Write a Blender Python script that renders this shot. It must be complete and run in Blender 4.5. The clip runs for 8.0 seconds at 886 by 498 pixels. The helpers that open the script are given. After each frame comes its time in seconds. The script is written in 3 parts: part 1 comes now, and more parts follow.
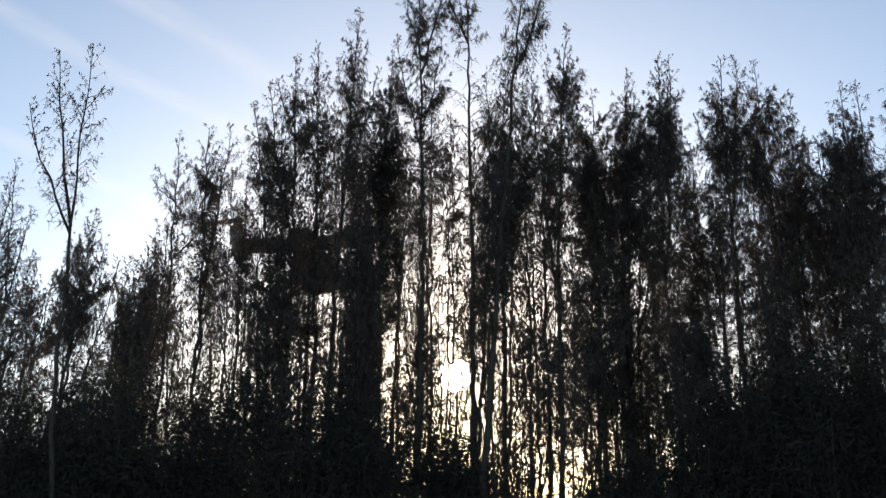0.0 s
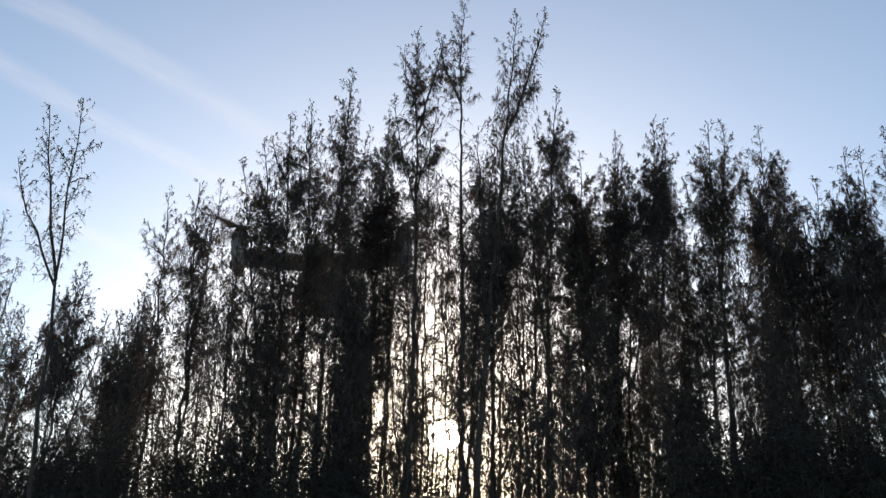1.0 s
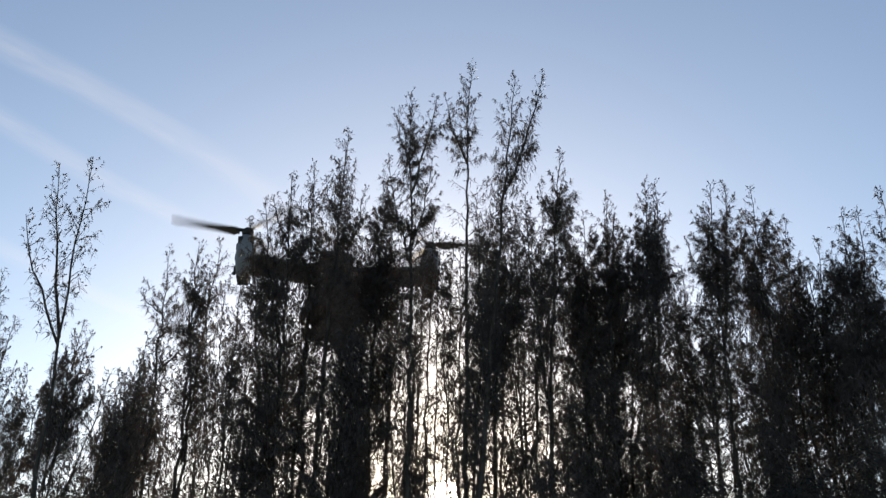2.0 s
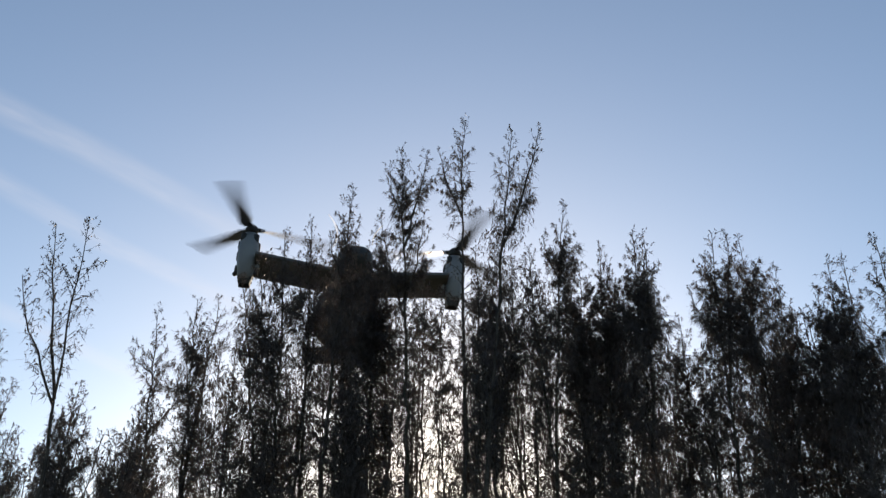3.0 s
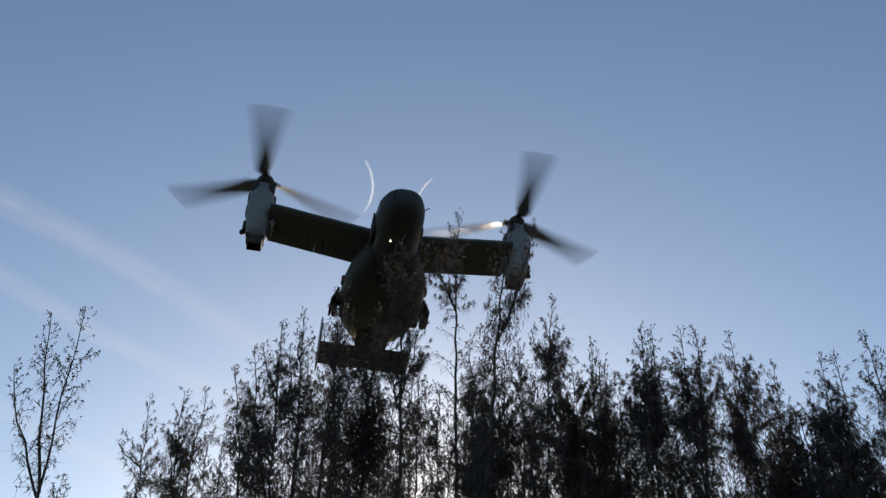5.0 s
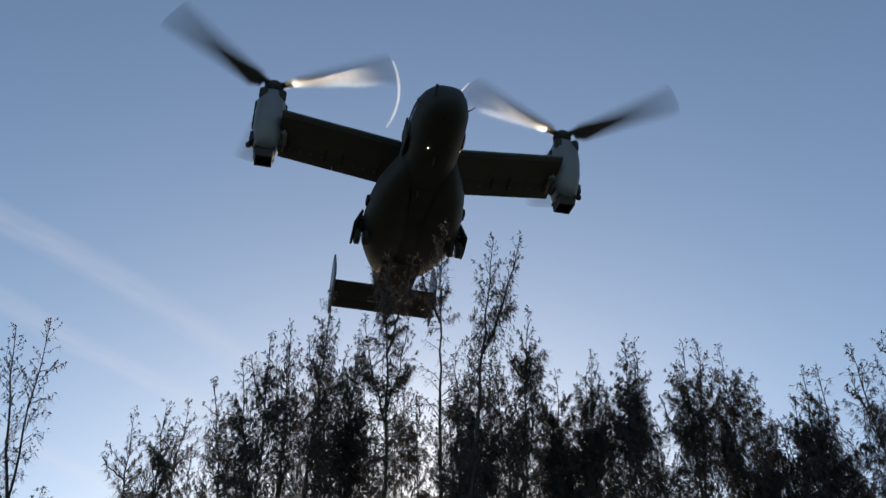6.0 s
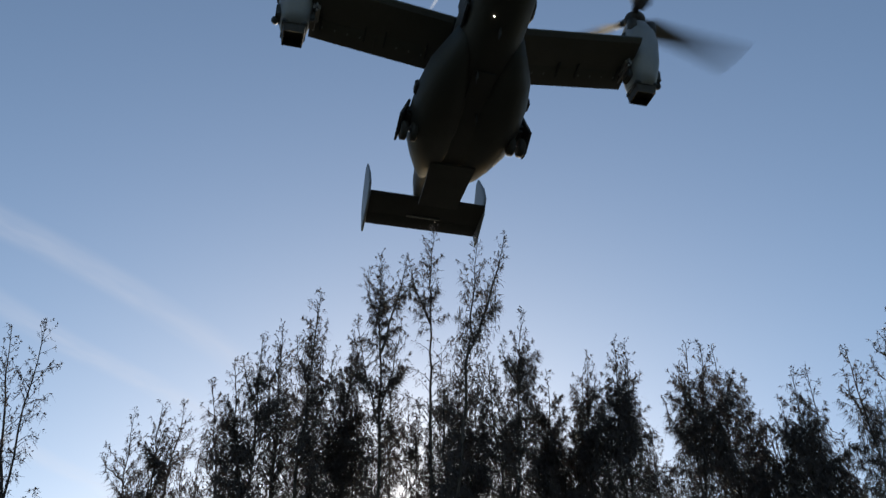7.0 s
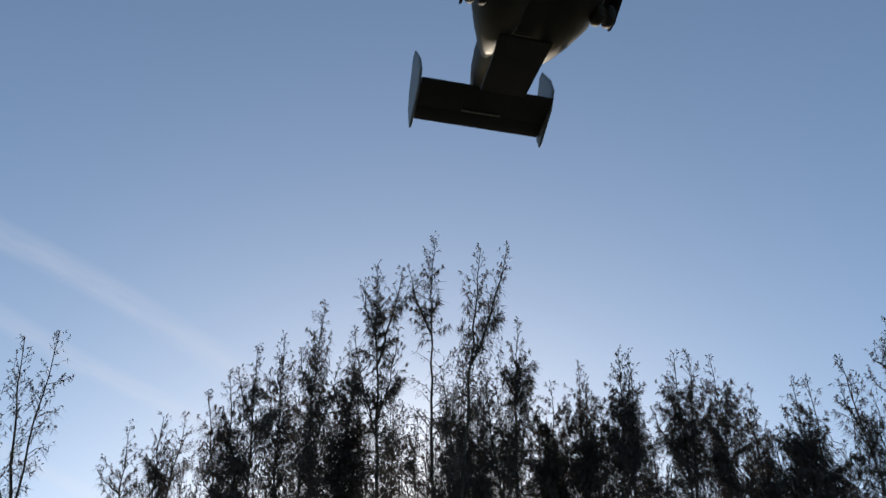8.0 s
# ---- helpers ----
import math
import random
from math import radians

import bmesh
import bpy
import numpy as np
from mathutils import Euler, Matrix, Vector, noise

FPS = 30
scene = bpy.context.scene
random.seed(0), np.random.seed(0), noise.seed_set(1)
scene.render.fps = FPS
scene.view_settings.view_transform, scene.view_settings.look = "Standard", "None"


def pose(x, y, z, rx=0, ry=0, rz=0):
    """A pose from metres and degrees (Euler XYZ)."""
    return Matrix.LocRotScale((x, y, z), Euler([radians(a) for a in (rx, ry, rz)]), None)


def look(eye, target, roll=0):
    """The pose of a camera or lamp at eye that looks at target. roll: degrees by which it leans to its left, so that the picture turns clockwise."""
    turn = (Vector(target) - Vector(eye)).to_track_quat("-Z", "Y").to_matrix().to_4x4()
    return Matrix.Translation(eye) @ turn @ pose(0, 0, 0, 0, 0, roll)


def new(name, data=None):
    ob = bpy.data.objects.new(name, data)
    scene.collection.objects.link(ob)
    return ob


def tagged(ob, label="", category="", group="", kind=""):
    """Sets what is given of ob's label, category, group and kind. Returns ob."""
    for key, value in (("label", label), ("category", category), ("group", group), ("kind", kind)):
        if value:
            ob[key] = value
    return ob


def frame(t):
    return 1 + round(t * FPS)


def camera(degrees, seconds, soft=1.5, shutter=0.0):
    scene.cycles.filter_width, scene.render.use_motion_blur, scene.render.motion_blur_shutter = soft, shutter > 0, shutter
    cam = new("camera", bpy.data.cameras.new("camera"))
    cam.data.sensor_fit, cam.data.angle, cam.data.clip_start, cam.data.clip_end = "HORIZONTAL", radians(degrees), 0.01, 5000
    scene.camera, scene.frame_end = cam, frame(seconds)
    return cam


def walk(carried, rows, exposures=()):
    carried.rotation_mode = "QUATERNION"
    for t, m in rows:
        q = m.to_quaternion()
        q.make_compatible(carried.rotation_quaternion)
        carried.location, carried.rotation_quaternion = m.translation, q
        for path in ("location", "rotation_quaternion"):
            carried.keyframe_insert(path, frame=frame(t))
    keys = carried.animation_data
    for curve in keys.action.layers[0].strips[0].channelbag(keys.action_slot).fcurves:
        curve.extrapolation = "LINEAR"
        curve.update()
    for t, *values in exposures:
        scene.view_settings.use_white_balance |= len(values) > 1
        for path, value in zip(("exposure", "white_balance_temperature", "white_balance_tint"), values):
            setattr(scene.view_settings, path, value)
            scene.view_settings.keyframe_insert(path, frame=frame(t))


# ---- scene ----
# The camera stands in the open, tilts up and turns a little to the right.
cam = camera(50.0, 8.0, soft=1.4, shutter=0.24)
EYE = (0.0, 0.0, 1.6)


def tilt(yaw, pitch, roll):
    return pose(*EYE, 90 + pitch, roll, yaw)


PATH = [
    (0.0, tilt(0.0, 18.0, -0.13)), (0.5, tilt(-0.37, 19.64, -0.44)), (1.0, tilt(-0.79, 21.53, -0.73)),
    (1.5, tilt(-0.97, 23.43, -1.06)), (3.0, tilt(-0.58, 28.31, 0.11)), (3.5, tilt(-1.07, 30.14, 0.44)),
    (4.0, tilt(-1.01, 31.71, 0.37)), (4.5, tilt(-1.02, 33.19, -0.06)), (5.0, tilt(-1.29, 33.94, -0.15)),
    (6.5, tilt(-2.41, 34.78, 0.26)), (7.0, tilt(-2.48, 34.72, 0.31)), (7.5, tilt(-2.19, 35.09, 0.6)),
    (8.0, tilt(-2.39, 35.38, 0.47)),
]
walk(cam, PATH, exposures=[(0.0, 1.42, 8080, 13), (1.5, 1.33, 7930, 13), (3.0, 1.2, 7630, 12.5), (4.0, 1.06, 7380, 12), (5.0, 0.9, 7230, 11.5), (8.0, 0.99, 7230, 11)])

# ---- world, sun and sky ----
SUN_EL, SUN_AZ = 10.4, 0.7
world = bpy.data.worlds.new("sky")
scene.world = world
world.use_nodes = True
wn = world.node_tree.nodes
sky = wn.new("ShaderNodeTexSky")
sky.sky_type = "NISHITA"
sky.sun_disc = False
sky.sun_elevation = radians(SUN_EL)
sky.sun_rotation = radians(SUN_AZ)
sky.altitude = 10
sky.air_density = 0.85
sky.dust_density = 0.5
sky.ozone_density = 2.4
wn["Background"].inputs["Strength"].default_value = 0.1
world.node_tree.links.new(sky.outputs[0], wn["Background"].inputs["Color"])


def toward(el, az, d):
    """A point d metres off at that height and azimuth, in degrees."""
    e, a = radians(el), radians(az)
    return Vector((math.sin(a) * math.cos(e) * d, math.cos(a) * math.cos(e) * d, math.sin(e) * d + EYE[2]))


sun_lamp = new("sun_light", bpy.data.lights.new("sun_light", "SUN"))
sun_lamp.data.energy = 3.5
sun_lamp.data.angle = radians(0.5)
sun_lamp.data.color = (1.0, 0.93, 0.82)
sun_lamp.matrix_world = look(toward(SUN_EL + 2.2, SUN_AZ, 100), EYE)


# ---- materials ----
def material(name, base, rough=0.6, metal=0.0, vary=0.25, scale=4.0, fine=40.0, bump=0.15, spec=0.5, tint=None, through_light=0.0):
    """Base colour with variation at two scales, fine relief, and light passing through where asked."""
    m = bpy.data.materials.new(name)
    m.use_nodes = True
    nt = m.node_tree
    n, l = nt.nodes, nt.links
    p = n["Principled BSDF"]
    p.inputs["Roughness"].default_value = rough
    p.inputs["Metallic"].default_value = metal
    p.inputs["Specular IOR Level"].default_value = spec
    co = n.new("ShaderNodeTexCoord")
    big, small = n.new("ShaderNodeTexNoise"), n.new("ShaderNodeTexNoise")
    big.inputs["Scale"].default_value, small.inputs["Scale"].default_value = scale, fine
    big.inputs["Detail"].default_value, small.inputs["Detail"].default_value = 4, 3
    for t in (big, small):
        l.new(co.outputs["Object"], t.inputs["Vector"])
    ramp = n.new("ShaderNodeValToRGB")
    a, b = ramp.color_ramp.elements
    a.position, b.position = 0.3, 0.7
    lo = [c * (1 - vary) for c in base]
    hi = [c * (1 + vary) for c in (tint or base)]
    a.color, b.color = (*lo, 1), (*hi, 1)
    add = n.new("ShaderNodeMath")
    add.operation = "MULTIPLY_ADD"
    add.inputs[1].default_value, add.inputs[2].default_value = 0.35, 0.0
    mixv = n.new("ShaderNodeMath")
    mixv.operation = "MULTIPLY_ADD"
    mixv.inputs[1].default_value = 0.65
    l.new(small.outputs["Fac"], add.inputs[0])
    l.new(big.outputs["Fac"], mixv.inputs[0])
    l.new(add.outputs[0], mixv.inputs[2])
    l.new(mixv.outputs[0], ramp.inputs["Fac"])
    l.new(ramp.outputs["Color"], p.inputs["Base Color"])
    if bump:
        bp = n.new("ShaderNodeBump")
        bp.inputs["Strength"].default_value, bp.inputs["Distance"].default_value = bump, 0.02
        l.new(small.outputs["Fac"], bp.inputs["Height"])
        l.new(bp.outputs["Normal"], p.inputs["Normal"])
    if through_light:
        tr = n.new("ShaderNodeBsdfTranslucent")
        mx = n.new("ShaderNodeMixShader")
        mx.inputs[0].default_value = through_light
        l.new(ramp.outputs["Color"], tr.inputs["Color"])
        l.new(p.outputs[0], mx.inputs[1])
        l.new(tr.outputs[0], mx.inputs[2])
        l.new(mx.outputs[0], n["Material Output"].inputs["Surface"])
    return m


def glow(name, colour, strength):
    m = bpy.data.materials.new(name)
    m.use_nodes = True
    n, l = m.node_tree.nodes, m.node_tree.links
    e = n.new("ShaderNodeEmission")
    e.inputs["Color"].default_value, e.inputs["Strength"].default_value = (*colour, 1), strength
    l.new(e.outputs[0], n["Material Output"].inputs["Surface"])
    return m


def veil(name, colour, strength, amount, stretch, lit=False):
    """A thin see-through glow, softest at its borders, torn by noise; for high cirrus and the rotor-tip arcs."""
    m = bpy.data.materials.new(name)
    m.use_nodes = True
    n, l = m.node_tree.nodes, m.node_tree.links
    e, tr, mx = n.new("ShaderNodeBsdfTranslucent" if lit else "ShaderNodeEmission"), n.new("ShaderNodeBsdfTransparent"), n.new("ShaderNodeMixShader")
    e.inputs["Color"].default_value = (*colour, 1)
    if not lit:
        e.inputs["Strength"].default_value = strength
    uv = n.new("ShaderNodeUVMap")
    sep = n.new("ShaderNodeSeparateXYZ")
    l.new(uv.outputs[0], sep.inputs[0])

    def hump(out):
        a = n.new("ShaderNodeMath")
        a.operation = "SUBTRACT"
        a.inputs[0].default_value = 1.0
        l.new(out, a.inputs[1])
        b = n.new("ShaderNodeMath")
        b.operation = "MULTIPLY"
        l.new(out, b.inputs[0])
        l.new(a.outputs[0], b.inputs[1])
        c = n.new("ShaderNodeMath")
        c.operation = "MULTIPLY"
        c.inputs[1].default_value = 4.0
        l.new(b.outputs[0], c.inputs[0])
        return c.outputs[0]

    def times(a, b):
        t = n.new("ShaderNodeMath")
        t.operation = "MULTIPLY"
        l.new(a, t.inputs[0])
        if isinstance(b, float):
            t.inputs[1].default_value = b
        else:
            l.new(b, t.inputs[1])
        return t.outputs[0]

    mp = n.new("ShaderNodeMapping")
    mp.inputs["Scale"].default_value = (stretch, 1.6, 1)
    noise_t = n.new("ShaderNodeTexNoise")
    noise_t.inputs["Scale"].default_value, noise_t.inputs["Detail"].default_value = 2.2, 5
    l.new(uv.outputs[0], mp.inputs["Vector"])
    l.new(mp.outputs[0], noise_t.inputs["Vector"])
    across = hump(sep.outputs["Y"])
    along = hump(sep.outputs["X"])
    power = n.new("ShaderNodeMath")
    power.operation = "POWER"
    power.inputs[1].default_value = 1.6
    l.new(across, power.inputs[0])
    rise = n.new("ShaderNodeMath")
    rise.operation = "POWER"
    rise.inputs[1].default_value = 0.5
    l.new(along, rise.inputs[0])
    a = times(times(power.outputs[0], rise.outputs[0]), times(noise_t.outputs["Fac"], amount * 1.9))
    l.new(a, mx.inputs[0])
    l.new(tr.outputs[0], mx.inputs[1])
    l.new(e.outputs[0], mx.inputs[2])
    l.new(mx.outputs[0], n["Material Output"].inputs["Surface"])
    return m


BARK = material("bark", (0.042, 0.036, 0.032), 0.95, vary=0.4, scale=3, fine=30, bump=0.6, tint=(0.066, 0.054, 0.046), spec=0.1)
NEEDLES = material("needles", (0.05, 0.043, 0.041), 0.7, vary=0.4, scale=0.7, fine=9, bump=0, tint=(0.08, 0.063, 0.058), through_light=0.14, spec=0.25)
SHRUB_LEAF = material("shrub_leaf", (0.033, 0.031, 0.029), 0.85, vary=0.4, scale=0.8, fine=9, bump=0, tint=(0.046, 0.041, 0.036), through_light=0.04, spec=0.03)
GRASS = material("grass", (0.035, 0.05, 0.022), 0.9, vary=0.5, scale=0.15, fine=3, bump=0.8, tint=(0.07, 0.06, 0.035))
# Two body greys far below the airframe's own tone: underside shade in the colour.
PAINT_SHADED = material("grey_paint_shaded", (0.036, 0.038, 0.039), 0.6, vary=0.12, scale=0.9, fine=14, bump=0.05, spec=0.22)
PAINT_SHADED_DARK = material("dark_grey_paint_shaded", (0.038, 0.04, 0.042), 0.65, vary=0.2, scale=0.8, fine=12, bump=0.05, spec=0.2)
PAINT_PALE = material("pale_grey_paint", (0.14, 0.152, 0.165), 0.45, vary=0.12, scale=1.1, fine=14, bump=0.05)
# Lighter copy of the same grey for the wings: less shade in its colour.
PAINT_HALF_SHADED = material("grey_paint_half_shaded", (0.062, 0.064, 0.061), 0.6, vary=0.16, scale=0.8, fine=12, bump=0.05, spec=0.25)
SOOT = material("sooty_metal", (0.03, 0.028, 0.026), 0.7, metal=0.3, vary=0.4, scale=3, fine=25, bump=0.1)
RUBBER = material("rubber", (0.02, 0.02, 0.02), 0.85, vary=0.2, scale=8, fine=60, bump=0.2)
BLADE = material("blade_composite", (0.045, 0.047, 0.052), 0.4, vary=0.2, scale=1.2, fine=20, bump=0.03, spec=1.0)
STEEL = material("steel", (0.35, 0.35, 0.36), 0.35, metal=0.9, vary=0.2, scale=6, fine=50, bump=0.05)
GLASS = material("cockpit_glass", (0.05, 0.062, 0.07), 0.06, vary=0.1, scale=2, fine=10, bump=0, spec=0.9)
LAMP = glow("landing_light", (1.0, 0.9, 0.7), 12.0)
SUN_GLOW = glow("sun_surface", (1.0, 0.95, 0.86), 60.0)
CIRRUS = veil("cirrus", (0.88, 0.89, 0.97), 0.5, 0.125, 5.0)
TIP_ARC = veil("tip_arc", (0.96, 0.97, 0.98), 1.0, 1.0, 2.0, lit=True)


# ---- mesh helpers ----
def put(name, me, mat, parent=None, label="", smooth=False):
    me.materials.append(mat)
    if smooth:
        me.polygons.foreach_set("use_smooth", np.ones(len(me.polygons), dtype=bool))
    ob = new(name, me)
    if parent:
        ob.parent = parent
    return tagged(ob, label)


def part(name, bm, mat, parent, label="", smooth=False):
    bmesh.ops.recalc_face_normals(bm, faces=bm.faces[:])
    me = bpy.data.meshes.new(name)
    bm.to_mesh(me)
    bm.free()
    return put(name, me, mat, parent, label, smooth)


def mesh_of(name, verts, polys):
    """A mesh from arrays: verts n x 3, and a list of index arrays (m x 3 or m x 4)."""
    me = bpy.data.meshes.new(name)
    verts = np.asarray(verts, dtype=np.float32)
    loops = np.concatenate([p.reshape(-1) for p in polys]).astype(np.int32)
    sizes = np.concatenate([np.full(len(p), p.shape[1]) for p in polys])
    starts = np.concatenate([[0], np.cumsum(sizes)[:-1]]).astype(np.int32)
    me.vertices.add(len(verts))
    me.vertices.foreach_set("co", verts.reshape(-1))
    me.loops.add(len(loops))
    me.loops.foreach_set("vertex_index", loops)
    me.polygons.add(len(starts))
    me.polygons.foreach_set("loop_start", starts)
    me.update(calc_edges=True)
    me.validate()
    return me


def loft(rings, cap=True):
    """A bmesh skin over rings of points, all with the same count."""
    bm = bmesh.new()
    vs = [[bm.verts.new(p) for p in ring] for ring in rings]
    k = len(rings[0])
    for a, b in zip(vs, vs[1:]):
        for i in range(k):
            bm.faces.new((a[i], a[(i + 1) % k], b[(i + 1) % k], b[i]))
    if cap:
        bm.faces.new(vs[0][::-1])
        bm.faces.new(vs[-1])
    return bm


def oval(cx, cz, hw, hh, y, power=2.4, k=28):
    """A rounded ring across the y axis."""
    ring = []
    for i in range(k):
        a = 2 * math.pi * i / k
        c, s = math.cos(a), math.sin(a)
        ring.append((cx + hw * math.copysign(abs(c) ** (2 / power), c), y, cz + hh * math.copysign(abs(s) ** (2 / power), s)))
    return ring


def oval_z(cx, cy, hw, hd, z, power=2.6, k=24):
    return [(x, cy + dz, z) for x, _, dz in oval(cx, 0, hw, hd, 0, power, k)]


def box(x0, x1, y0, y1, z0, z1, bevel=0.02):
    bm = bmesh.new()
    bmesh.ops.create_cube(bm, size=1)
    for v in bm.verts:
        v.co = ((x0 + x1) / 2 + v.co.x * (x1 - x0), (y0 + y1) / 2 + v.co.y * (y1 - y0), (z0 + z1) / 2 + v.co.z * (z1 - z0))
    if bevel:
        bmesh.ops.bevel(bm, geom=bm.edges[:], offset=bevel, segments=2, affect="EDGES")
    return bm


def rod(a, b, r0, r1, k=10):
    a, b = Vector(a), Vector(b)
    q = (b - a).to_track_quat("Z", "Y").to_matrix()
    ring = lambda c, r: [c + q @ Vector((r * math.cos(2 * math.pi * i / k), r * math.sin(2 * math.pi * i / k), 0)) for i in range(k)]
    return loft([ring(a, r0), ring(b, r1)])


def foil(x, le, te, z, thick, droop=0.0, k=9):
    """A wing section at x, from its leading to its trailing edge; z is its underside."""
    ring = []
    for i in range(k):
        u = i / (k - 1)
        ring.append((x, le + (te - le) * u, z + thick * (0.22 * (1 - u) + 0.05 + 0.75 * math.sin(math.pi * u ** 0.55)) - droop * u))
    for i in range(k - 1, -1, -1):
        u = i / (k - 1)
        ring.append((x, le + (te - le) * u, z + (0.16 * thick if i == 0 else 0.0) - 0.03 * math.sin(math.pi * u) - droop * u))
    return ring


# ---- ground, sun and high cirrus ----
def ground():
    rng = np.random.default_rng(5)
    r = np.concatenate([[0.0], np.geomspace(3, 4500, 34)])
    k = 72
    verts = [(0, 0, 0)]
    for rr in r[1:]:
        for i in range(k):
            a = 2 * math.pi * i / k
            verts.append((rr * math.cos(a), rr * math.sin(a), (rng.random() - 0.5) * min(0.25, rr * 0.01)))
    tris = np.array([(0, 1 + i, 1 + (i + 1) % k) for i in range(k)])
    quads = np.array([(1 + j * k + i, 1 + (j + 1) * k + i, 1 + (j + 1) * k + (i + 1) % k, 1 + j * k + (i + 1) % k) for j in range(len(r) - 2) for i in range(k)])
    tagged(put("ground", mesh_of("ground", verts, [tris, quads]), GRASS, smooth=True), "rough grassy ground under the trees", "ground", kind="structure")


def sun_ball():
    bm = bmesh.new()
    bmesh.ops.create_uvsphere(bm, u_segments=24, v_segments=14, radius=42)
    ob = part("sun", bm, SUN_GLOW, None, "low white sun shining through the trees")
    ob.location = toward(SUN_EL, SUN_AZ, 2500)
    tagged(ob, "", "sun", kind="structure")


def strip(name, mat, line, width, parent=None, label=""):
    """A soft-edged ribbon along a line of points, lying level."""
    pts = [Vector(p) for p in line]
    n, rows = 40, []
    for i in range(n + 1):
        u = i / n * (len(pts) - 1)
        j = min(int(u), len(pts) - 2)
        a, b = pts[max(j - 1, 0)], pts[min(j + 2, len(pts) - 1)]
        p, q, f = pts[j], pts[j + 1], u - j
        c = 0.5 * ((2 * p) + (q - a) * f + (2 * a - 5 * p + 4 * q - b) * f * f + (3 * p - a - 3 * q + b) * f ** 3)
        rows.append(c)
    bm = bmesh.new()
    uv = bm.loops.layers.uv.new("UVMap")
    vs = []
    for i, c in enumerate(rows):
        d = (rows[min(i + 1, n)] - rows[max(i - 1, 0)]).normalized()
        side = Vector((-d.y, d.x, 0)).normalized() * width / 2
        vs.append([(bm.verts.new(c + side * s), (i / n, (s + 1) / 2)) for s in (-1, -0.5, 0, 0.5, 1)])
    for a, b in zip(vs, vs[1:]):
        for k in range(4):
            quad = (a[k], b[k], b[k + 1], a[k + 1])
            face = bm.faces.new([v for v, _ in quad])
            for loop, (_, st) in zip(face.loops, quad):
                loop[uv].uv = st
    me = bpy.data.meshes.new(name)
    bm.to_mesh(me)
    bm.free()
    return put(name, me, mat, parent, label)


def cirrus():
    lines = [
        ([(-1480, 1600, 1500), (-1279, 1833, 1500), (-1086, 2065, 1500), (-858, 2343, 1500), (-595, 2760, 1500), (-338, 3275, 1500)], 185),
        ([(-1480, 2010, 1500), (-1285, 2369, 1500), (-1081, 2741, 1500), (-929, 2947, 1500), (-779, 3179, 1500), (-578, 3542, 1500)], 175),
        ([(-1900, 2700, 1500), (-1673, 3208, 1500), (-1454, 3685, 1500), (-1288, 4013, 1500), (-1116, 4400, 1500)], 200),
    ]
    for line, width in lines:
        tagged(strip("cirrus_streak", CIRRUS, line, width), "faint white streak of cirrus across the blue sky", "cloud", "cirrus streaks", "structure")


# ---- trees ----
def tubes(lines, radii, k):
    """Tapered tubes along lines (each m x 3) with radii per point: verts and quads."""
    verts, quads, base = [], [], 0
    ang = np.arange(k) * 2 * np.pi / k
    for line, rad in zip(lines, radii):
        d = np.gradient(line, axis=0)
        d /= np.linalg.norm(d, axis=1)[:, None] + 1e-9
        ref = np.where(np.abs(d[:, 2:3]) > 0.9, [[1.0, 0, 0]], [[0, 0, 1.0]])
        e1 = np.cross(d, ref)
        e1 /= np.linalg.norm(e1, axis=1)[:, None] + 1e-9
        e2 = np.cross(d, e1)
        ring = line[:, None] + np.asarray(rad)[:, None, None] * (np.cos(ang)[None, :, None] * e1[:, None] + np.sin(ang)[None, :, None] * e2[:, None])
        verts.append(ring.reshape(-1, 3))
        m = len(line)
        i = np.arange(m - 1)[:, None] * k + np.arange(k)[None]
        j = np.arange(m - 1)[:, None] * k + (np.arange(k)[None] + 1) % k
        quads.append((np.stack([i, j, j + k, i + k], -1).reshape(-1, 4)) + base)
        base += m * k
    return np.concatenate(verts), np.concatenate(quads)


def slivers(at, way, length, width, rng):
    """Thin leaf blades, one pointed triangle each, at a random turn about its length."""
    n = len(at)
    side = np.cross(way, rng.normal(size=(n, 3)))
    side /= np.linalg.norm(side, axis=1)[:, None] + 1e-9
    foot = at + way * (length * 0.15)[:, None]
    v = np.stack([foot + side * width[:, None] * 0.7, at + way * length[:, None], foot - side * width[:, None] * 0.7], 1)
    return v.reshape(-1, 3), np.arange(n * 3).reshape(-1, 3)


def unit(v):
    return v / (np.linalg.norm(v, axis=-1, keepdims=True) + 1e-9)


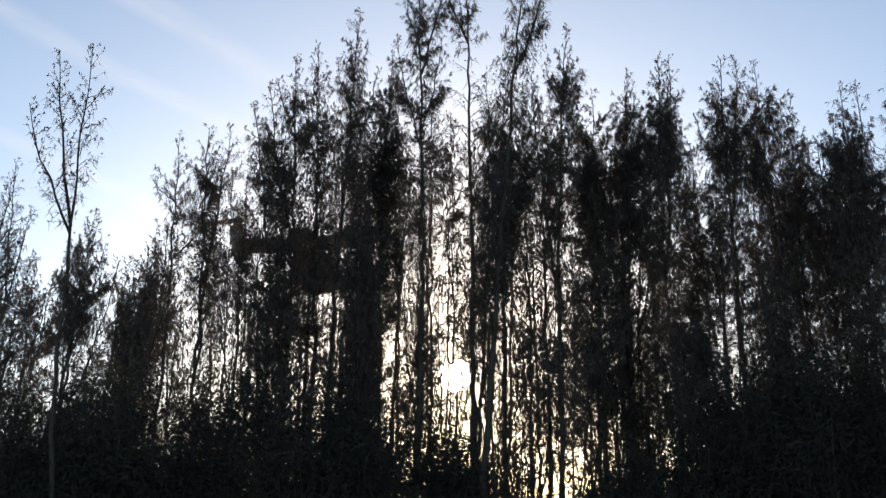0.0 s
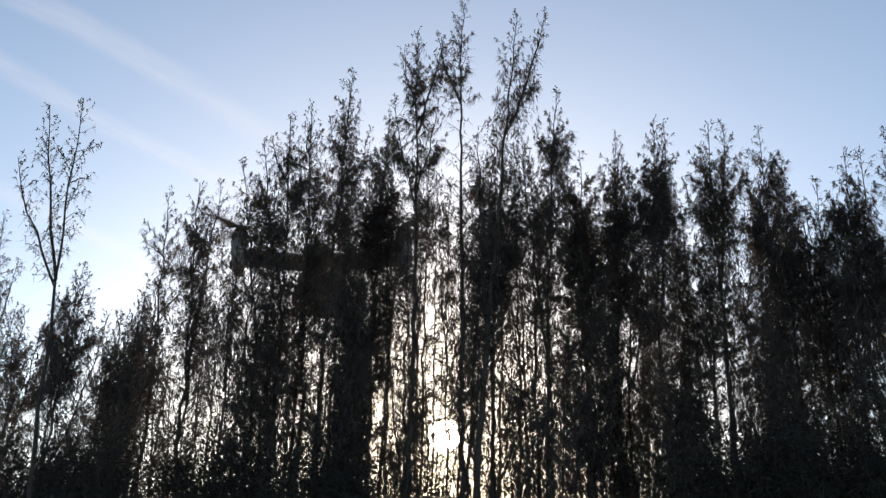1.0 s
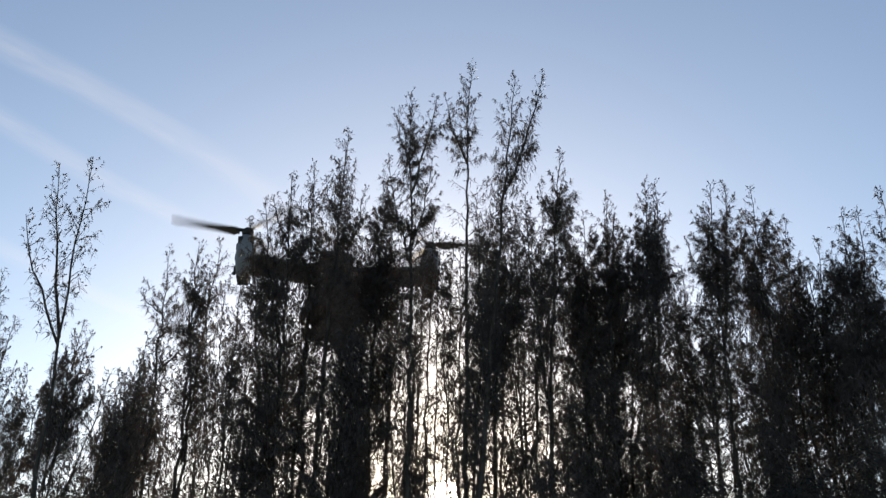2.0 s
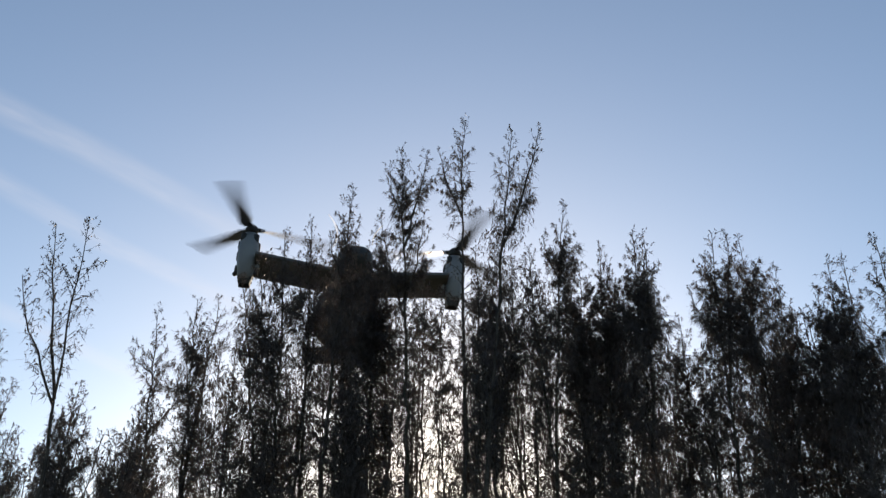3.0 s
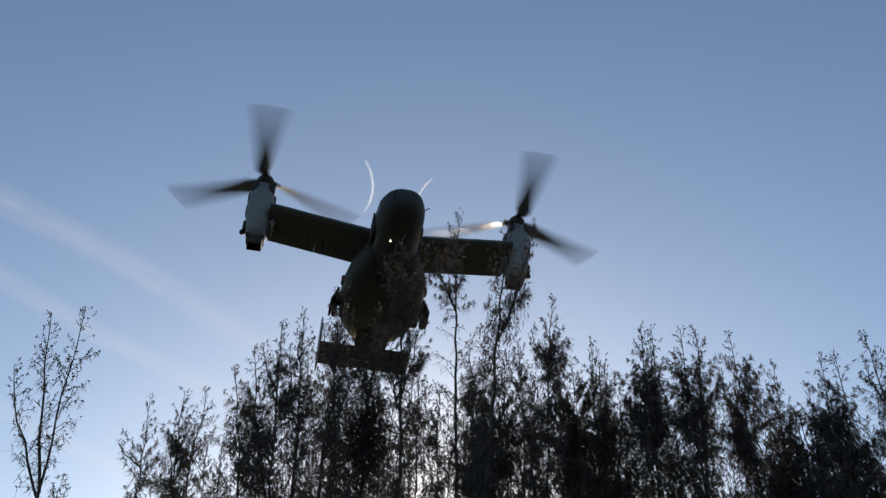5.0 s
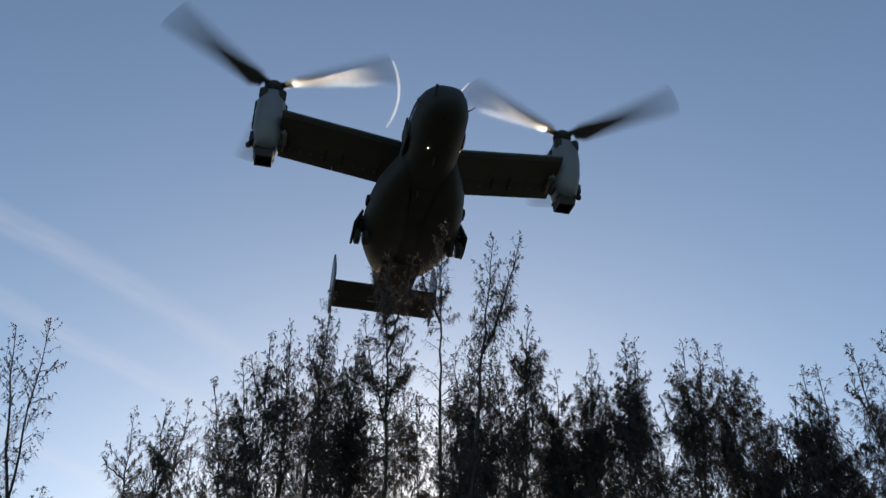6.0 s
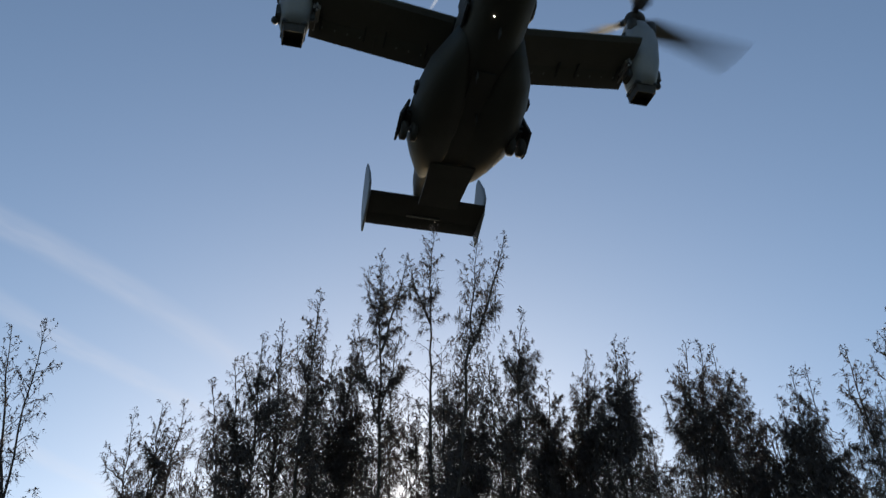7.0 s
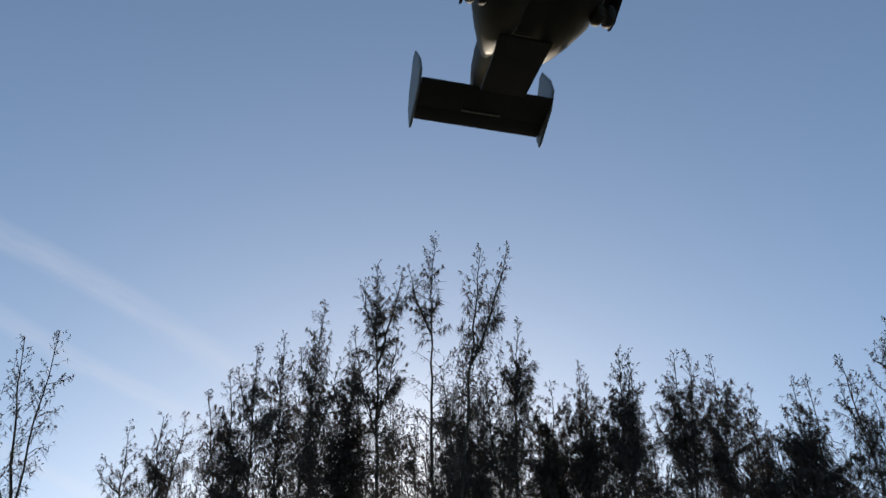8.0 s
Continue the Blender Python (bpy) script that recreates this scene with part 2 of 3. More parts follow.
def grow(rng, leaders, bare, reach, dense, leaf=1.0, core=0.6):
    """Lines and leaves of one tree. leaders: trunk and forks as lines from low to high, with the radius at their foot;
    bare: height below which nothing branches; reach: longest branch; dense: needles for each twig; core: fullness round the stem."""
    stems, stem_r, limbs, limb_r, at, way, length, width = [], [], [], [], [], [], [], []
    up = np.array([0, 0, 1.0])

    def leaves(spot, direction, long, wide):
        at.append(spot.reshape(-1, 3))
        way.append(direction.reshape(-1, 3))
        length.append(np.asarray(long).reshape(-1))
        width.append(np.asarray(wide).reshape(-1))

    for line, foot, lush in leaders:
        steps = np.linalg.norm(np.diff(line, axis=0), axis=1)
        s = np.concatenate([[0], np.cumsum(steps)])
        total = s[-1]
        m = max(8, int(total / 0.6))
        u = np.linspace(0, total, m)
        fine = np.stack([np.interp(u, s, line[:, i]) for i in range(3)], 1)
        fine[1:-1] = (fine[:-2] + fine[1:-1] * 2 + fine[2:]) / 4
        fine[1:-1, :2] += rng.normal(size=(m - 2, 2)) * 0.035
        stems.append(fine)
        stem_r.append(foot * 0.72 * (1 - u / total) ** 0.9 + 0.007)
        p = 0.0
        clump = rng.random(14)
        while p < total - 0.05:
            left = total - p
            p += rng.uniform(0.08, 0.20) if left < 3 else rng.uniform(0.11, 0.24)
            left = total - p
            if left < 0.03:
                break
            c = np.array([np.interp(p, u, fine[:, i]) for i in range(3)])
            if c[2] < bare * rng.uniform(0.7, 1.2):
                continue
            full = np.interp(left / max(total, 1e-6) * 13, np.arange(14), clump)
            long = min(reach * (0.5 + 0.85 * full), 0.09 + 0.38 * left) * rng.uniform(0.5, 1.12)
            az = rng.uniform(0, 2 * np.pi)
            el = radians(rng.uniform(48, 72) if left < 0.7 else rng.uniform(28, 60) if left < 4 else rng.uniform(12, 58))
            d = np.array([math.cos(az) * math.cos(el), math.sin(az) * math.cos(el), math.sin(el)])
            w = np.linspace(0, 1, 4)
            bend = 0.16 * w ** 2 if left < 3 else 0.12 * w - 0.24 * w ** 2
            bl = c + d * (long * w)[:, None] + up * (long * bend)[:, None]
            bl[1:] += rng.normal(size=(3, 3)) * 0.035 * long
            limbs.append(bl)
            limb_r.append((0.65 if reach < 0.75 else 0.9) * (0.006 + 0.012 * long) * (1 - w) + 0.003)
            # twigs, by turns to either side
            q = max(2, int(long / 0.12))
            tw = np.linspace(0.25, 1.0, q) + rng.uniform(-0.06, 0.0, q)
            root = np.stack([np.interp(tw, w, bl[:, i]) for i in range(3)], 1)
            side = unit(np.cross(d, up + rng.normal(size=3) * 0.4)) * np.where(np.arange(q) % 2, 0.62, -0.62)[:, None]
            side[-1] *= 0.2
            td = unit(d * 0.8 + side + rng.normal(size=(q, 3)) * 0.28 + up * (0.22 if left < 3 else -0.05))
            tl = rng.uniform(0.10, 0.27, q) * (1.0 - 0.35 * tw)
            leaves(root, td, tl, np.full(q, 0.009))
            # small dark cones and buds towards the twig's end
            g = 5 if left < 3.5 else 3
            f = np.where(np.arange(g) % 5 < 3, 0.93, 0.5)[None] + rng.uniform(-0.06, 0.06, (q, g))
            spot = root[:, None] + td[:, None] * (tl[:, None] * f)[..., None]
            leaves(spot, unit(td[:, None] + rng.normal(size=(q, g, 3)) * 0.6 + up * 0.1), rng.uniform(0.05, 0.11, q * g) * leaf, rng.uniform(0.019, 0.036, q * g) * leaf)
            # drooping needles
            thick = 0.3 if left < 0.8 else 0.7 if left < 1.5 else 2.0 if left < 4.4 else 0.42 if left < 7 else 0.26
            h = max(1, int(dense * lush * thick * (0.35 + 1.1 * full) * 0.85 + 0.5))
            f = rng.uniform(0.1, 1.0, (q, h))
            spot = root[:, None] + td[:, None] * (tl[:, None] * f)[..., None]
            wd = unit(rng.normal(size=(q, h, 3)) * 0.26 + td[:, None] * 0.5 - up * (0.5 if left < 1 else 0.8))
            leaves(spot, wd, rng.uniform(0.09, 0.21 if left < 2 else 0.38, q * h) * leaf, rng.uniform(0.007, 0.015, q * h) * leaf)
        # the dense hanging foliage close to the stem
        low = min(5.0 + 2.0 * core, total)
        z = rng.uniform(1.7, max(1.7, low), int(core * lush * 420 * max(0.0, low - 1.7)))
        z = z[rng.random(len(z)) < np.interp(z, [1.7, 2.8, 4.6, low + 0.1], [0.2, 1.0, 1.0, 0.25])]
        lump = np.interp(z / total * 13, np.arange(14), clump)
        r = np.minimum(reach * 0.72, 0.22 * z) * (0.45 + 0.75 * lump) * np.sqrt(rng.random(len(z)))
        a = rng.uniform(0, 2 * np.pi, len(z))
        spot = np.stack([np.interp(total - z, u, fine[:, i]) for i in range(3)], 1)
        spot[:, 0] += r * np.cos(a)
        spot[:, 1] += r * np.sin(a)
        spot, z = spot[spot[:, 2] > bare], z[spot[:, 2] > bare]
        leaves(spot, unit(rng.normal(size=(len(z), 3)) * 0.35 - up * 0.8), rng.uniform(0.15, 0.38, len(z)), rng.uniform(0.013, 0.028, len(z)))
    return stems, stem_r, limbs, limb_r, np.concatenate(at), np.concatenate(way), np.concatenate(length), np.concatenate(width)


def tree(x, y, leaders, bare, reach, dense, seed, label, leaf=1.0, group="row of trees", shoots=0, core=0.6, forks=0):
    """One tree at x, y. leaders: (height of the fork, lean in x and y at the tip, height of the tip, radius)."""
    rng = np.random.default_rng(seed)
    lines = []
    t_fork, t_dx, t_dy, t_z, t_r = leaders[0]
    bow = rng.normal(size=2) * (0.1 if -1.2 < x < 2.0 else 0.26)
    trunk = np.array([(t_dx * (z / t_z) ** 1.6 + bow[0] * math.sin(math.pi * z / t_z), t_dy * (z / t_z) + bow[1] * math.sin(math.pi * z / t_z), z) for z in np.linspace(-0.1, t_z, 14).clip(0) - np.array([0.1] + [0] * 13)
                      for z in [max(z, 0.0)]])
    trunk[0, 2] = -0.15
    lines.append((trunk, t_r, 1.0))
    for fork, dx, dy, z1, r in leaders[1:]:
        p = np.array([np.interp(fork, trunk[:, 2], trunk[:, i]) for i in range(3)])
        w = np.linspace(0, 1, 9)
        end = np.array([dx, dy, z1])
        ln = p + (end - p) * w[:, None]
        ln[:, :2] += ((end - p)[:2] * (np.sin(w * np.pi / 2) - w)[:, None]) * 0.6
        lines.append((ln, r, 1.0))
    for _ in range(forks):
        fork = t_z - rng.uniform(1.8, 5.5)
        p = np.array([np.interp(fork, trunk[:, 2], trunk[:, i]) for i in range(3)])
        turn, out = rng.uniform(0, 2 * np.pi), rng.uniform(0.35, 0.95)
        end = np.array([p[0] + out * math.cos(turn), p[1] + out * math.sin(turn), p[2] + (t_z - fork) * rng.uniform(0.35, 0.72)])
        w = np.linspace(0, 1, 7)
        ln = p + (end - p) * w[:, None]
        ln[:, :2] += ((end - p)[:2] * (np.sin(w * np.pi / 2) - w)[:, None]) * 0.7
        lines.append((ln, 0.03, 0.9))
    for _ in range(shoots):
        foot = rng.uniform(0.2, 2.6)
        p = np.array([np.interp(foot, trunk[:, 2], trunk[:, i]) for i in range(3)])
        turn = rng.uniform(0, 2 * np.pi)
        out = rng.uniform(0.6, 2.5)
        end = np.array([p[0] + out * math.cos(turn), p[1] + out * math.sin(turn), t_z * rng.uniform(0.4, 0.72)])
        w = np.linspace(0, 1, 10)
        ln = p + (end - p) * w[:, None]
        ln[:, :2] += ((end - p)[:2] * (np.sqrt(w) - w)[:, None]) * 0.8
        lines.append((ln, rng.uniform(0.03, 0.055), 0.6))
    stems, sr, limbs, lr, at, way, length, width = grow(rng, lines, bare, reach, dense, leaf, core)
    root = tagged(new("tree"), label, "tree", group)
    root.location = (x, y, 0)
    root.empty_display_size = 0.3
    v, f = tubes(stems[:1], sr[:1], 8)
    put("trunk", mesh_of("trunk", v, [f]), BARK, root, smooth=True)
    for s, r in zip(stems[1:], sr[1:]):
        v, f = tubes([s], [r], 6)
        put("limb", mesh_of("limb", v, [f]), BARK, root, smooth=True)
    if limbs:
        v, f = tubes(limbs, lr, 3)
        tagged(put("branchwork", mesh_of("branchwork", v, [f]), BARK, root), kind="stuff")
    v, f = slivers(at, way, length, width, rng)
    tagged(put("crown", mesh_of("crown", v, [f]), NEEDLES, root), kind="stuff")
    return root


def shrub(x, y, height, spread, seed, leaves=9000, name="shrub", low=0.35):
    """A dense bush: stems from one foot and small leaves in uneven clumps."""
    rng = np.random.default_rng(seed)
    stems, radii = [], []
    tips = []
    for i in range(26):
        a, r = rng.uniform(0, 2 * np.pi), spread * math.sqrt(rng.random())
        z = height * rng.uniform(low, 1.0) * (1 - 0.45 * (r / spread) ** 2)
        end = np.array([r * math.cos(a), r * math.sin(a), z])
        w = np.linspace(0, 1, 7)
        ln = end * w[:, None]
        ln[:, :2] = end[:2] * (w ** 0.8)[:, None]
        ln[1:] += rng.normal(size=(6, 3)) * 0.06
        stems.append(ln)
        radii.append(0.035 * (1 - w) + 0.008)
        tips.extend(ln[2:])
    tips = np.array(tips)
    pick = tips[rng.integers(0, len(tips), leaves)]
    at = pick + rng.normal(size=(leaves, 3)) * np.array([0.38, 0.38, 0.34])
    at[:, 2] = np.abs(at[:, 2]) + 0.02
    way = unit(rng.normal(size=(leaves, 3)) + np.array([0, 0, -0.2]))
    root = tagged(new(name), "dense dark green shrub under the trees", "shrub", "undergrowth")
    root.location = (x, y, 0)
    v, f = tubes(stems, radii, 5)
    tagged(put("stemwork", mesh_of("stemwork", v, [f]), BARK, root), kind="stuff")
    v, f = slivers(at, way, rng.uniform(0.16, 0.42, leaves), rng.uniform(0.013, 0.028, leaves), rng)
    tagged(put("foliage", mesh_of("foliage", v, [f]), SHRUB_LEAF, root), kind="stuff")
    return root


SWAYING = []


def front_trees():
    tall = "tall slender feathery tree with drooping needles against the sky"
    sparse = "young sparse tree with a bare forked trunk"
    # x, y, (fork, lean x, lean y, tip, radius) ..., bare, reach, dense, label
    rows = [
        (-8.75, 22.2, [(0, -0.6, 0, 14.5, 0.10), (9.4, -1.45, 0, 14.2, 0.05), (9.2, -1.9, -0.3, 12.6, 0.045)], 8.6, 0.72, 4, sparse),
        (-13.1, 33.5, [(0, 0, 0, 14.0, 0.10), (8, 0.5, 0, 12.6, 0.05)], 4.0, 1.2, 15, tall),
        (-15.1, 30.5, [(0, 0.1, 0, 14.6, 0.10), (9, 0.8, 0.2, 13, 0.04)], 5.5, 1.0, 6, sparse),
        (-16.4, 36.4, [(0, 0.1, 0, 13.1, 0.10), (6, 0.9, 0, 12.4, 0.05)], 3.0, 1.3, 16, tall),
        (-12.3, 36.0, [(0, 0.0, 0, 12.8, 0.10), (7, -0.6, 0, 11.8, 0.05)], 3.0, 1.3, 16, tall),
        (-11.0, 34.3, [(0, 0.0, 0, 13.1, 0.10), (8, 0.6, 0, 12.7, 0.05)], 3.0, 1.3, 16, tall),
        (-8.9, 28.7, [(0, 0.1, 0, 14.75, 0.11)], 4.2, 1.15, 12, tall),
        (-7.5, 28.9, [(0, -0.4, 0, 15.25, 0.11), (9, 0.15, 0.6, 15.6, 0.05)], 4.0, 1.1, 12, tall),
        (-6.0, 28.3, [(0, -0.35, 0, 15.8, 0.12)], 3.8, 1.35, 13, tall),
        (-4.9, 27.6, [(0, 0.05, 0, 17.1, 0.13), (11, -0.75, 0, 16.2, 0.06)], 4.2, 1.4, 14, tall),
        (-4.0, 28.7, [(0, -0.3, 0, 18.2, 0.13)], 4.6, 1.2, 13, tall),
        (-3.4, 27.8, [(0, 0.35, 0, 19.05, 0.14), (13, 1.0, 0.2, 16.8, 0.05)], 4.6, 1.25, 13, tall),
        (-1.7, 29.9, [(0, -0.1, 0, 18.4, 0.14), (9, -0.5, 0.3, 16.6, 0.07)], 3.5, 1.35, 20, tall),
        (-0.8, 27.0, [(0, -0.1, 0, 20.0, 0.14), (16.2, 0.8, 0, 20.0, 0.05), (17, -0.5, 0, 19.4, 0.03), (13.6, -0.75, 0.2, 17.6, 0.04), (14.2, 0.7, -0.2, 17.4, 0.035)], 8.0, 0.95, 14, tall),
        (1.0, 27.0, [(0, 0.0, 0, 21.35, 0.13), (17.3, -0.85, 0, 20.0, 0.045)], 8.5, 1.0, 10, tall),
        (0.95, 25.9, [(0, 1.55, 0, 20.1, 0.15), (15.6, 2.45, 0, 20.15, 0.07), (9, 0.3, 0.2, 15.8, 0.06)], 7.0, 0.8, 11, tall),
        (3.3, 26.7, [(0, 0.55, 0, 17.75, 0.11), (9, -0.6, 0.2, 16.2, 0.05)], 4.5, 1.15, 13, tall),
        (5.0, 29.6, [(0, 0.05, 0, 17.0, 0.11), (9, -0.5, 0.2, 16.0, 0.05)], 4.0, 1.25, 15, tall),
        (5.7, 28.4, [(0, 0.1, 0, 17.05, 0.11)], 4.0, 1.15, 14, tall),
        (7.0, 27.1, [(0, -0.1, 0, 16.9, 0.13), (10, 0.25, 0.1, 16.85, 0.06)], 3.6, 1.35, 18, tall),
        (8.75, 26.5, [(0, -0.15, 0, 16.5, 0.13), (11, 0.3, 0, 16.5, 0.06)], 3.6, 1.3, 18, tall),
        (10.2, 27.1, [(0, 0.1, 0, 16.75, 0.11)], 3.6, 1.2, 15, tall),
        (11.35, 27.6, [(0, -0.05, 0, 15.85, 0.11)], 3.6, 1.15, 14, tall),
        (12.3, 25.2, [(0, -0.1, 0, 14.9, 0.12), (9, 0.4, 0, 14.9, 0.05)], 3.2, 1.25, 17, tall),
        (13.2, 23.8, [(0, -0.5, 0, 14.9, 0.12)], 3.2, 1.1, 13, tall),
        (6.4, 30.2, [(0, 0.0, 0, 17.3, 0.12), (10, 0.5, 0.2, 16.5, 0.05)], 4.0, 1.25, 15, tall),
        (0.85, 29.2, [(0, 0.0, 0, 15.5, 0.08)], 7.6, 0.8, 12, tall),
        (0.62, 28.3, [(0, -0.2, 0, 15.2, 0.05), (9, -0.5, 0.2, 13.5, 0.03)], 6.8, 0.75, 12, tall),
        (0.05, 30.4, [(0, 0.05, 0, 16.4, 0.05)], 7.2, 0.9, 13, tall),
        (-0.35, 29.0, [(0, 0.1, 0, 16.2, 0.07)], 5.0, 0.8, 11, tall),
        (14.6, 24.2, [(0, 0.0, 0, 16.4, 0.12), (9, 0.5, 0, 15.0, 0.05)], 3.2, 1.2, 15, tall),
        (16.4, 25.0, [(0, 0.0, 0, 15.6, 0.12)], 3.2, 1.2, 15, tall),
        (0.9, 26.9, [(0, 0.75, 0, 15.2, 0.09), (6, 1.2, 0.2, 13.0, 0.05)], 6.2, 0.75, 15, tall),
        (-2.15, 28.4, [(0, -0.1, 0, 12.2, 0.08), (5, 0.4, 0.2, 10.5, 0.04)], 3.5, 0.9, 9, tall),
        (-0.95, 28.3, [(0, 0.1, 0, 13.8, 0.08), (5, -0.5, 0.2, 11.5, 0.04)], 4.5, 0.75, 9, tall),
        (1.45, 26.3, [(0, -0.3, 0, 10.0, 0.06), (3.2, 2.7, 0, 9.6, 0.04), (4.0, 2.0, 0.2, 10.4, 0.035), (2.4, 1.7, 0, 7.2, 0.03), (3.0, -0.9, 0.2, 8.4, 0.03)], 5.0, 0.5, 2, sparse),
        (-13.3, 27.0, [(0, 0.0, 0, 12.6, 0.07), (7, 0.5, 0, 10.6, 0.04)], 3.0, 0.9, 5, tall),
        (-12.2, 26.4, [(0, 0.1, 0, 9.9, 0.08), (4, -0.6, 0, 9.2, 0.04), (4, 0.7, 0, 8.8, 0.04)], 2.0, 1.0, 6, tall),
        (-10.3, 27.0, [(0, -0.05, 0, 11.2, 0.09), (5, 0.7, 0, 10.0, 0.04), (4, -0.7, 0, 9.4, 0.04)], 2.0, 1.0, 7, tall),
        (-9.3, 27.2, [(0, 0.0, 0, 10.0, 0.08), (4, 0.6, 0, 9.2, 0.04)], 2.0, 1.0, 7, tall),
        (-8.6, 26.8, [(0, -0.1, 0, 10.3, 0.08), (4, -0.6, 0, 9.0, 0.04), (5, 0.6, 0, 9.6, 0.04)], 2.0, 1.0, 7, tall),
        (0.15, 27.4, [(0, -0.3, 0, 9.6, 0.05), (2.4, 0.5, 0.2, 9.0, 0.035), (2.0, -0.8, 0, 8.6, 0.03), (3.0, 0.25, 0, 10.6, 0.03)], 4.0, 0.45, 4, sparse),
        (1.78, 28.2, [(0, 0.2, 0, 17.0, 0.1), (10, 0.8, 0.2, 16.0, 0.05), (9, -0.6, 0.2, 14.6, 0.04)], 6.5, 1.2, 15, tall),
        (11.85, 26.5, [(0, 0.0, 0, 14.6, 0.1), (9, -0.5, 0.2, 13.8, 0.05)], 3.4, 1.1, 14, tall),
    ]
    full = {9: 0.9, 11: 0.8, 12: 1.7, 13: 0.0, 14: 0.0, 15: 0.45, 17: 1.0, 19: 1.7, 20: 1.0, 21: 1.3, 22: 1.0, 23: 1.4, 24: 1.0, 28: 0.1, 27: 0.1, 29: 0.1}
    for i, (x, y, leaders, bare, reach, dense, label) in enumerate(rows):
        SWAYING.append((tree(x, y, leaders, max(bare, 5.0) if 1 < x < 7.5 else bare, reach, dense + (4 if x > 1.05 else -2 if x < -3 else 0), 100 + i, label, leaf=1.25 if y > 32 else 1.0, shoots=0 if label == sparse or -1 < x < 1.8 else 4,
                             forks=0 if label == sparse or -1 < x < 2 else 3, core=full.get(i, 0.0 if label == sparse else 0.15 if x < -8 else 0.35 if x < -3 else 0.5)), i))


def back_trees():
    """Trees further in, lower against the sky than those at the edge of the stand."""
    rng = np.random.default_rng(77)
    az = np.array([-30, -24, -20, -17, -13, -9, -6, -2, 2, 7, 10, 14, 19, 24, 30])
    el = np.array([13, 15, 17, 20, 23, 27, 28.5, 29, 29, 29, 26, 25.5, 25, 23.5, 22])
    n = 0
    for a in np.arange(-27, 28.6, 1.1):
        a = a + rng.uniform(-0.45, 0.45)
        thin = -0.5 < a < 1.9
        if 0.3 < a < 1.2:
            continue
        d = rng.uniform(30.5, 43)
        open_low = 2.0 < a < 14
        top = 1.6 + d * math.tan(radians(np.interp(a, az, el) * (rng.uniform(0.82, 0.98) if rng.random() < 0.65 else rng.uniform(0.55, 0.8))))
        x, y = d * math.sin(radians(a)), d * math.cos(radians(a))
        lean = rng.normal() * 0.35
        tree(x, y, [(0, lean, 0, top, 0.09), (top * 0.55, lean + rng.uniform(-0.7, 0.7), 0.2, top * 0.9, 0.04)], 4.2 if open_low else 3.0, 0.7 if thin else rng.uniform(0.9, 1.35), 4 if thin else int(rng.integers(6, 11)) if a > 12 else int(rng.integers(3, 7)), 300 + n,
             "slender feathery tree standing deeper in the stand", group="trees behind the front row", leaf=1.15, core=0.1 if thin else rng.uniform(0.0, 0.45), shoots=3 if thin else 4 if open_low else 2)
        n += 1


def middle_trees():
    """A second line close behind the front row, nearly as tall."""
    rng = np.random.default_rng(91)
    az = np.array([-30, -24, -20, -17, -13, -9, -6, -2, 2, 7, 10, 14, 19, 24, 30])
    el = np.array([13, 15, 17, 20, 23, 27, 28.5, 29, 29, 29, 26, 25.5, 25, 23.5, 22])
    for n, a in enumerate(np.arange(-17, 29, 2.3)):
        a = a + rng.uniform(-0.5, 0.5)
        if -1.2 < a < 2.2:
            continue
        d = rng.uniform(29, 31)
        top = 1.6 + d * math.tan(radians(np.interp(a, az, el) * rng.uniform(0.86, 0.96)))
        tree(d * math.sin(radians(a)), d * math.cos(radians(a)), [(0, 0.1, 0, top, 0.1), (top * 0.6, rng.uniform(-0.8, 0.8), 0.2, top * 0.93, 0.05)], 9.5 if 3 < a < 13 else 6.0 if a >= 13 else 8.0, 1.3, 8 if a < -1 else 14, 900 + n,
             "feathery tree with a full drooping crown behind the front row", group="trees behind the front row", core=rng.uniform(0.1, 0.7))


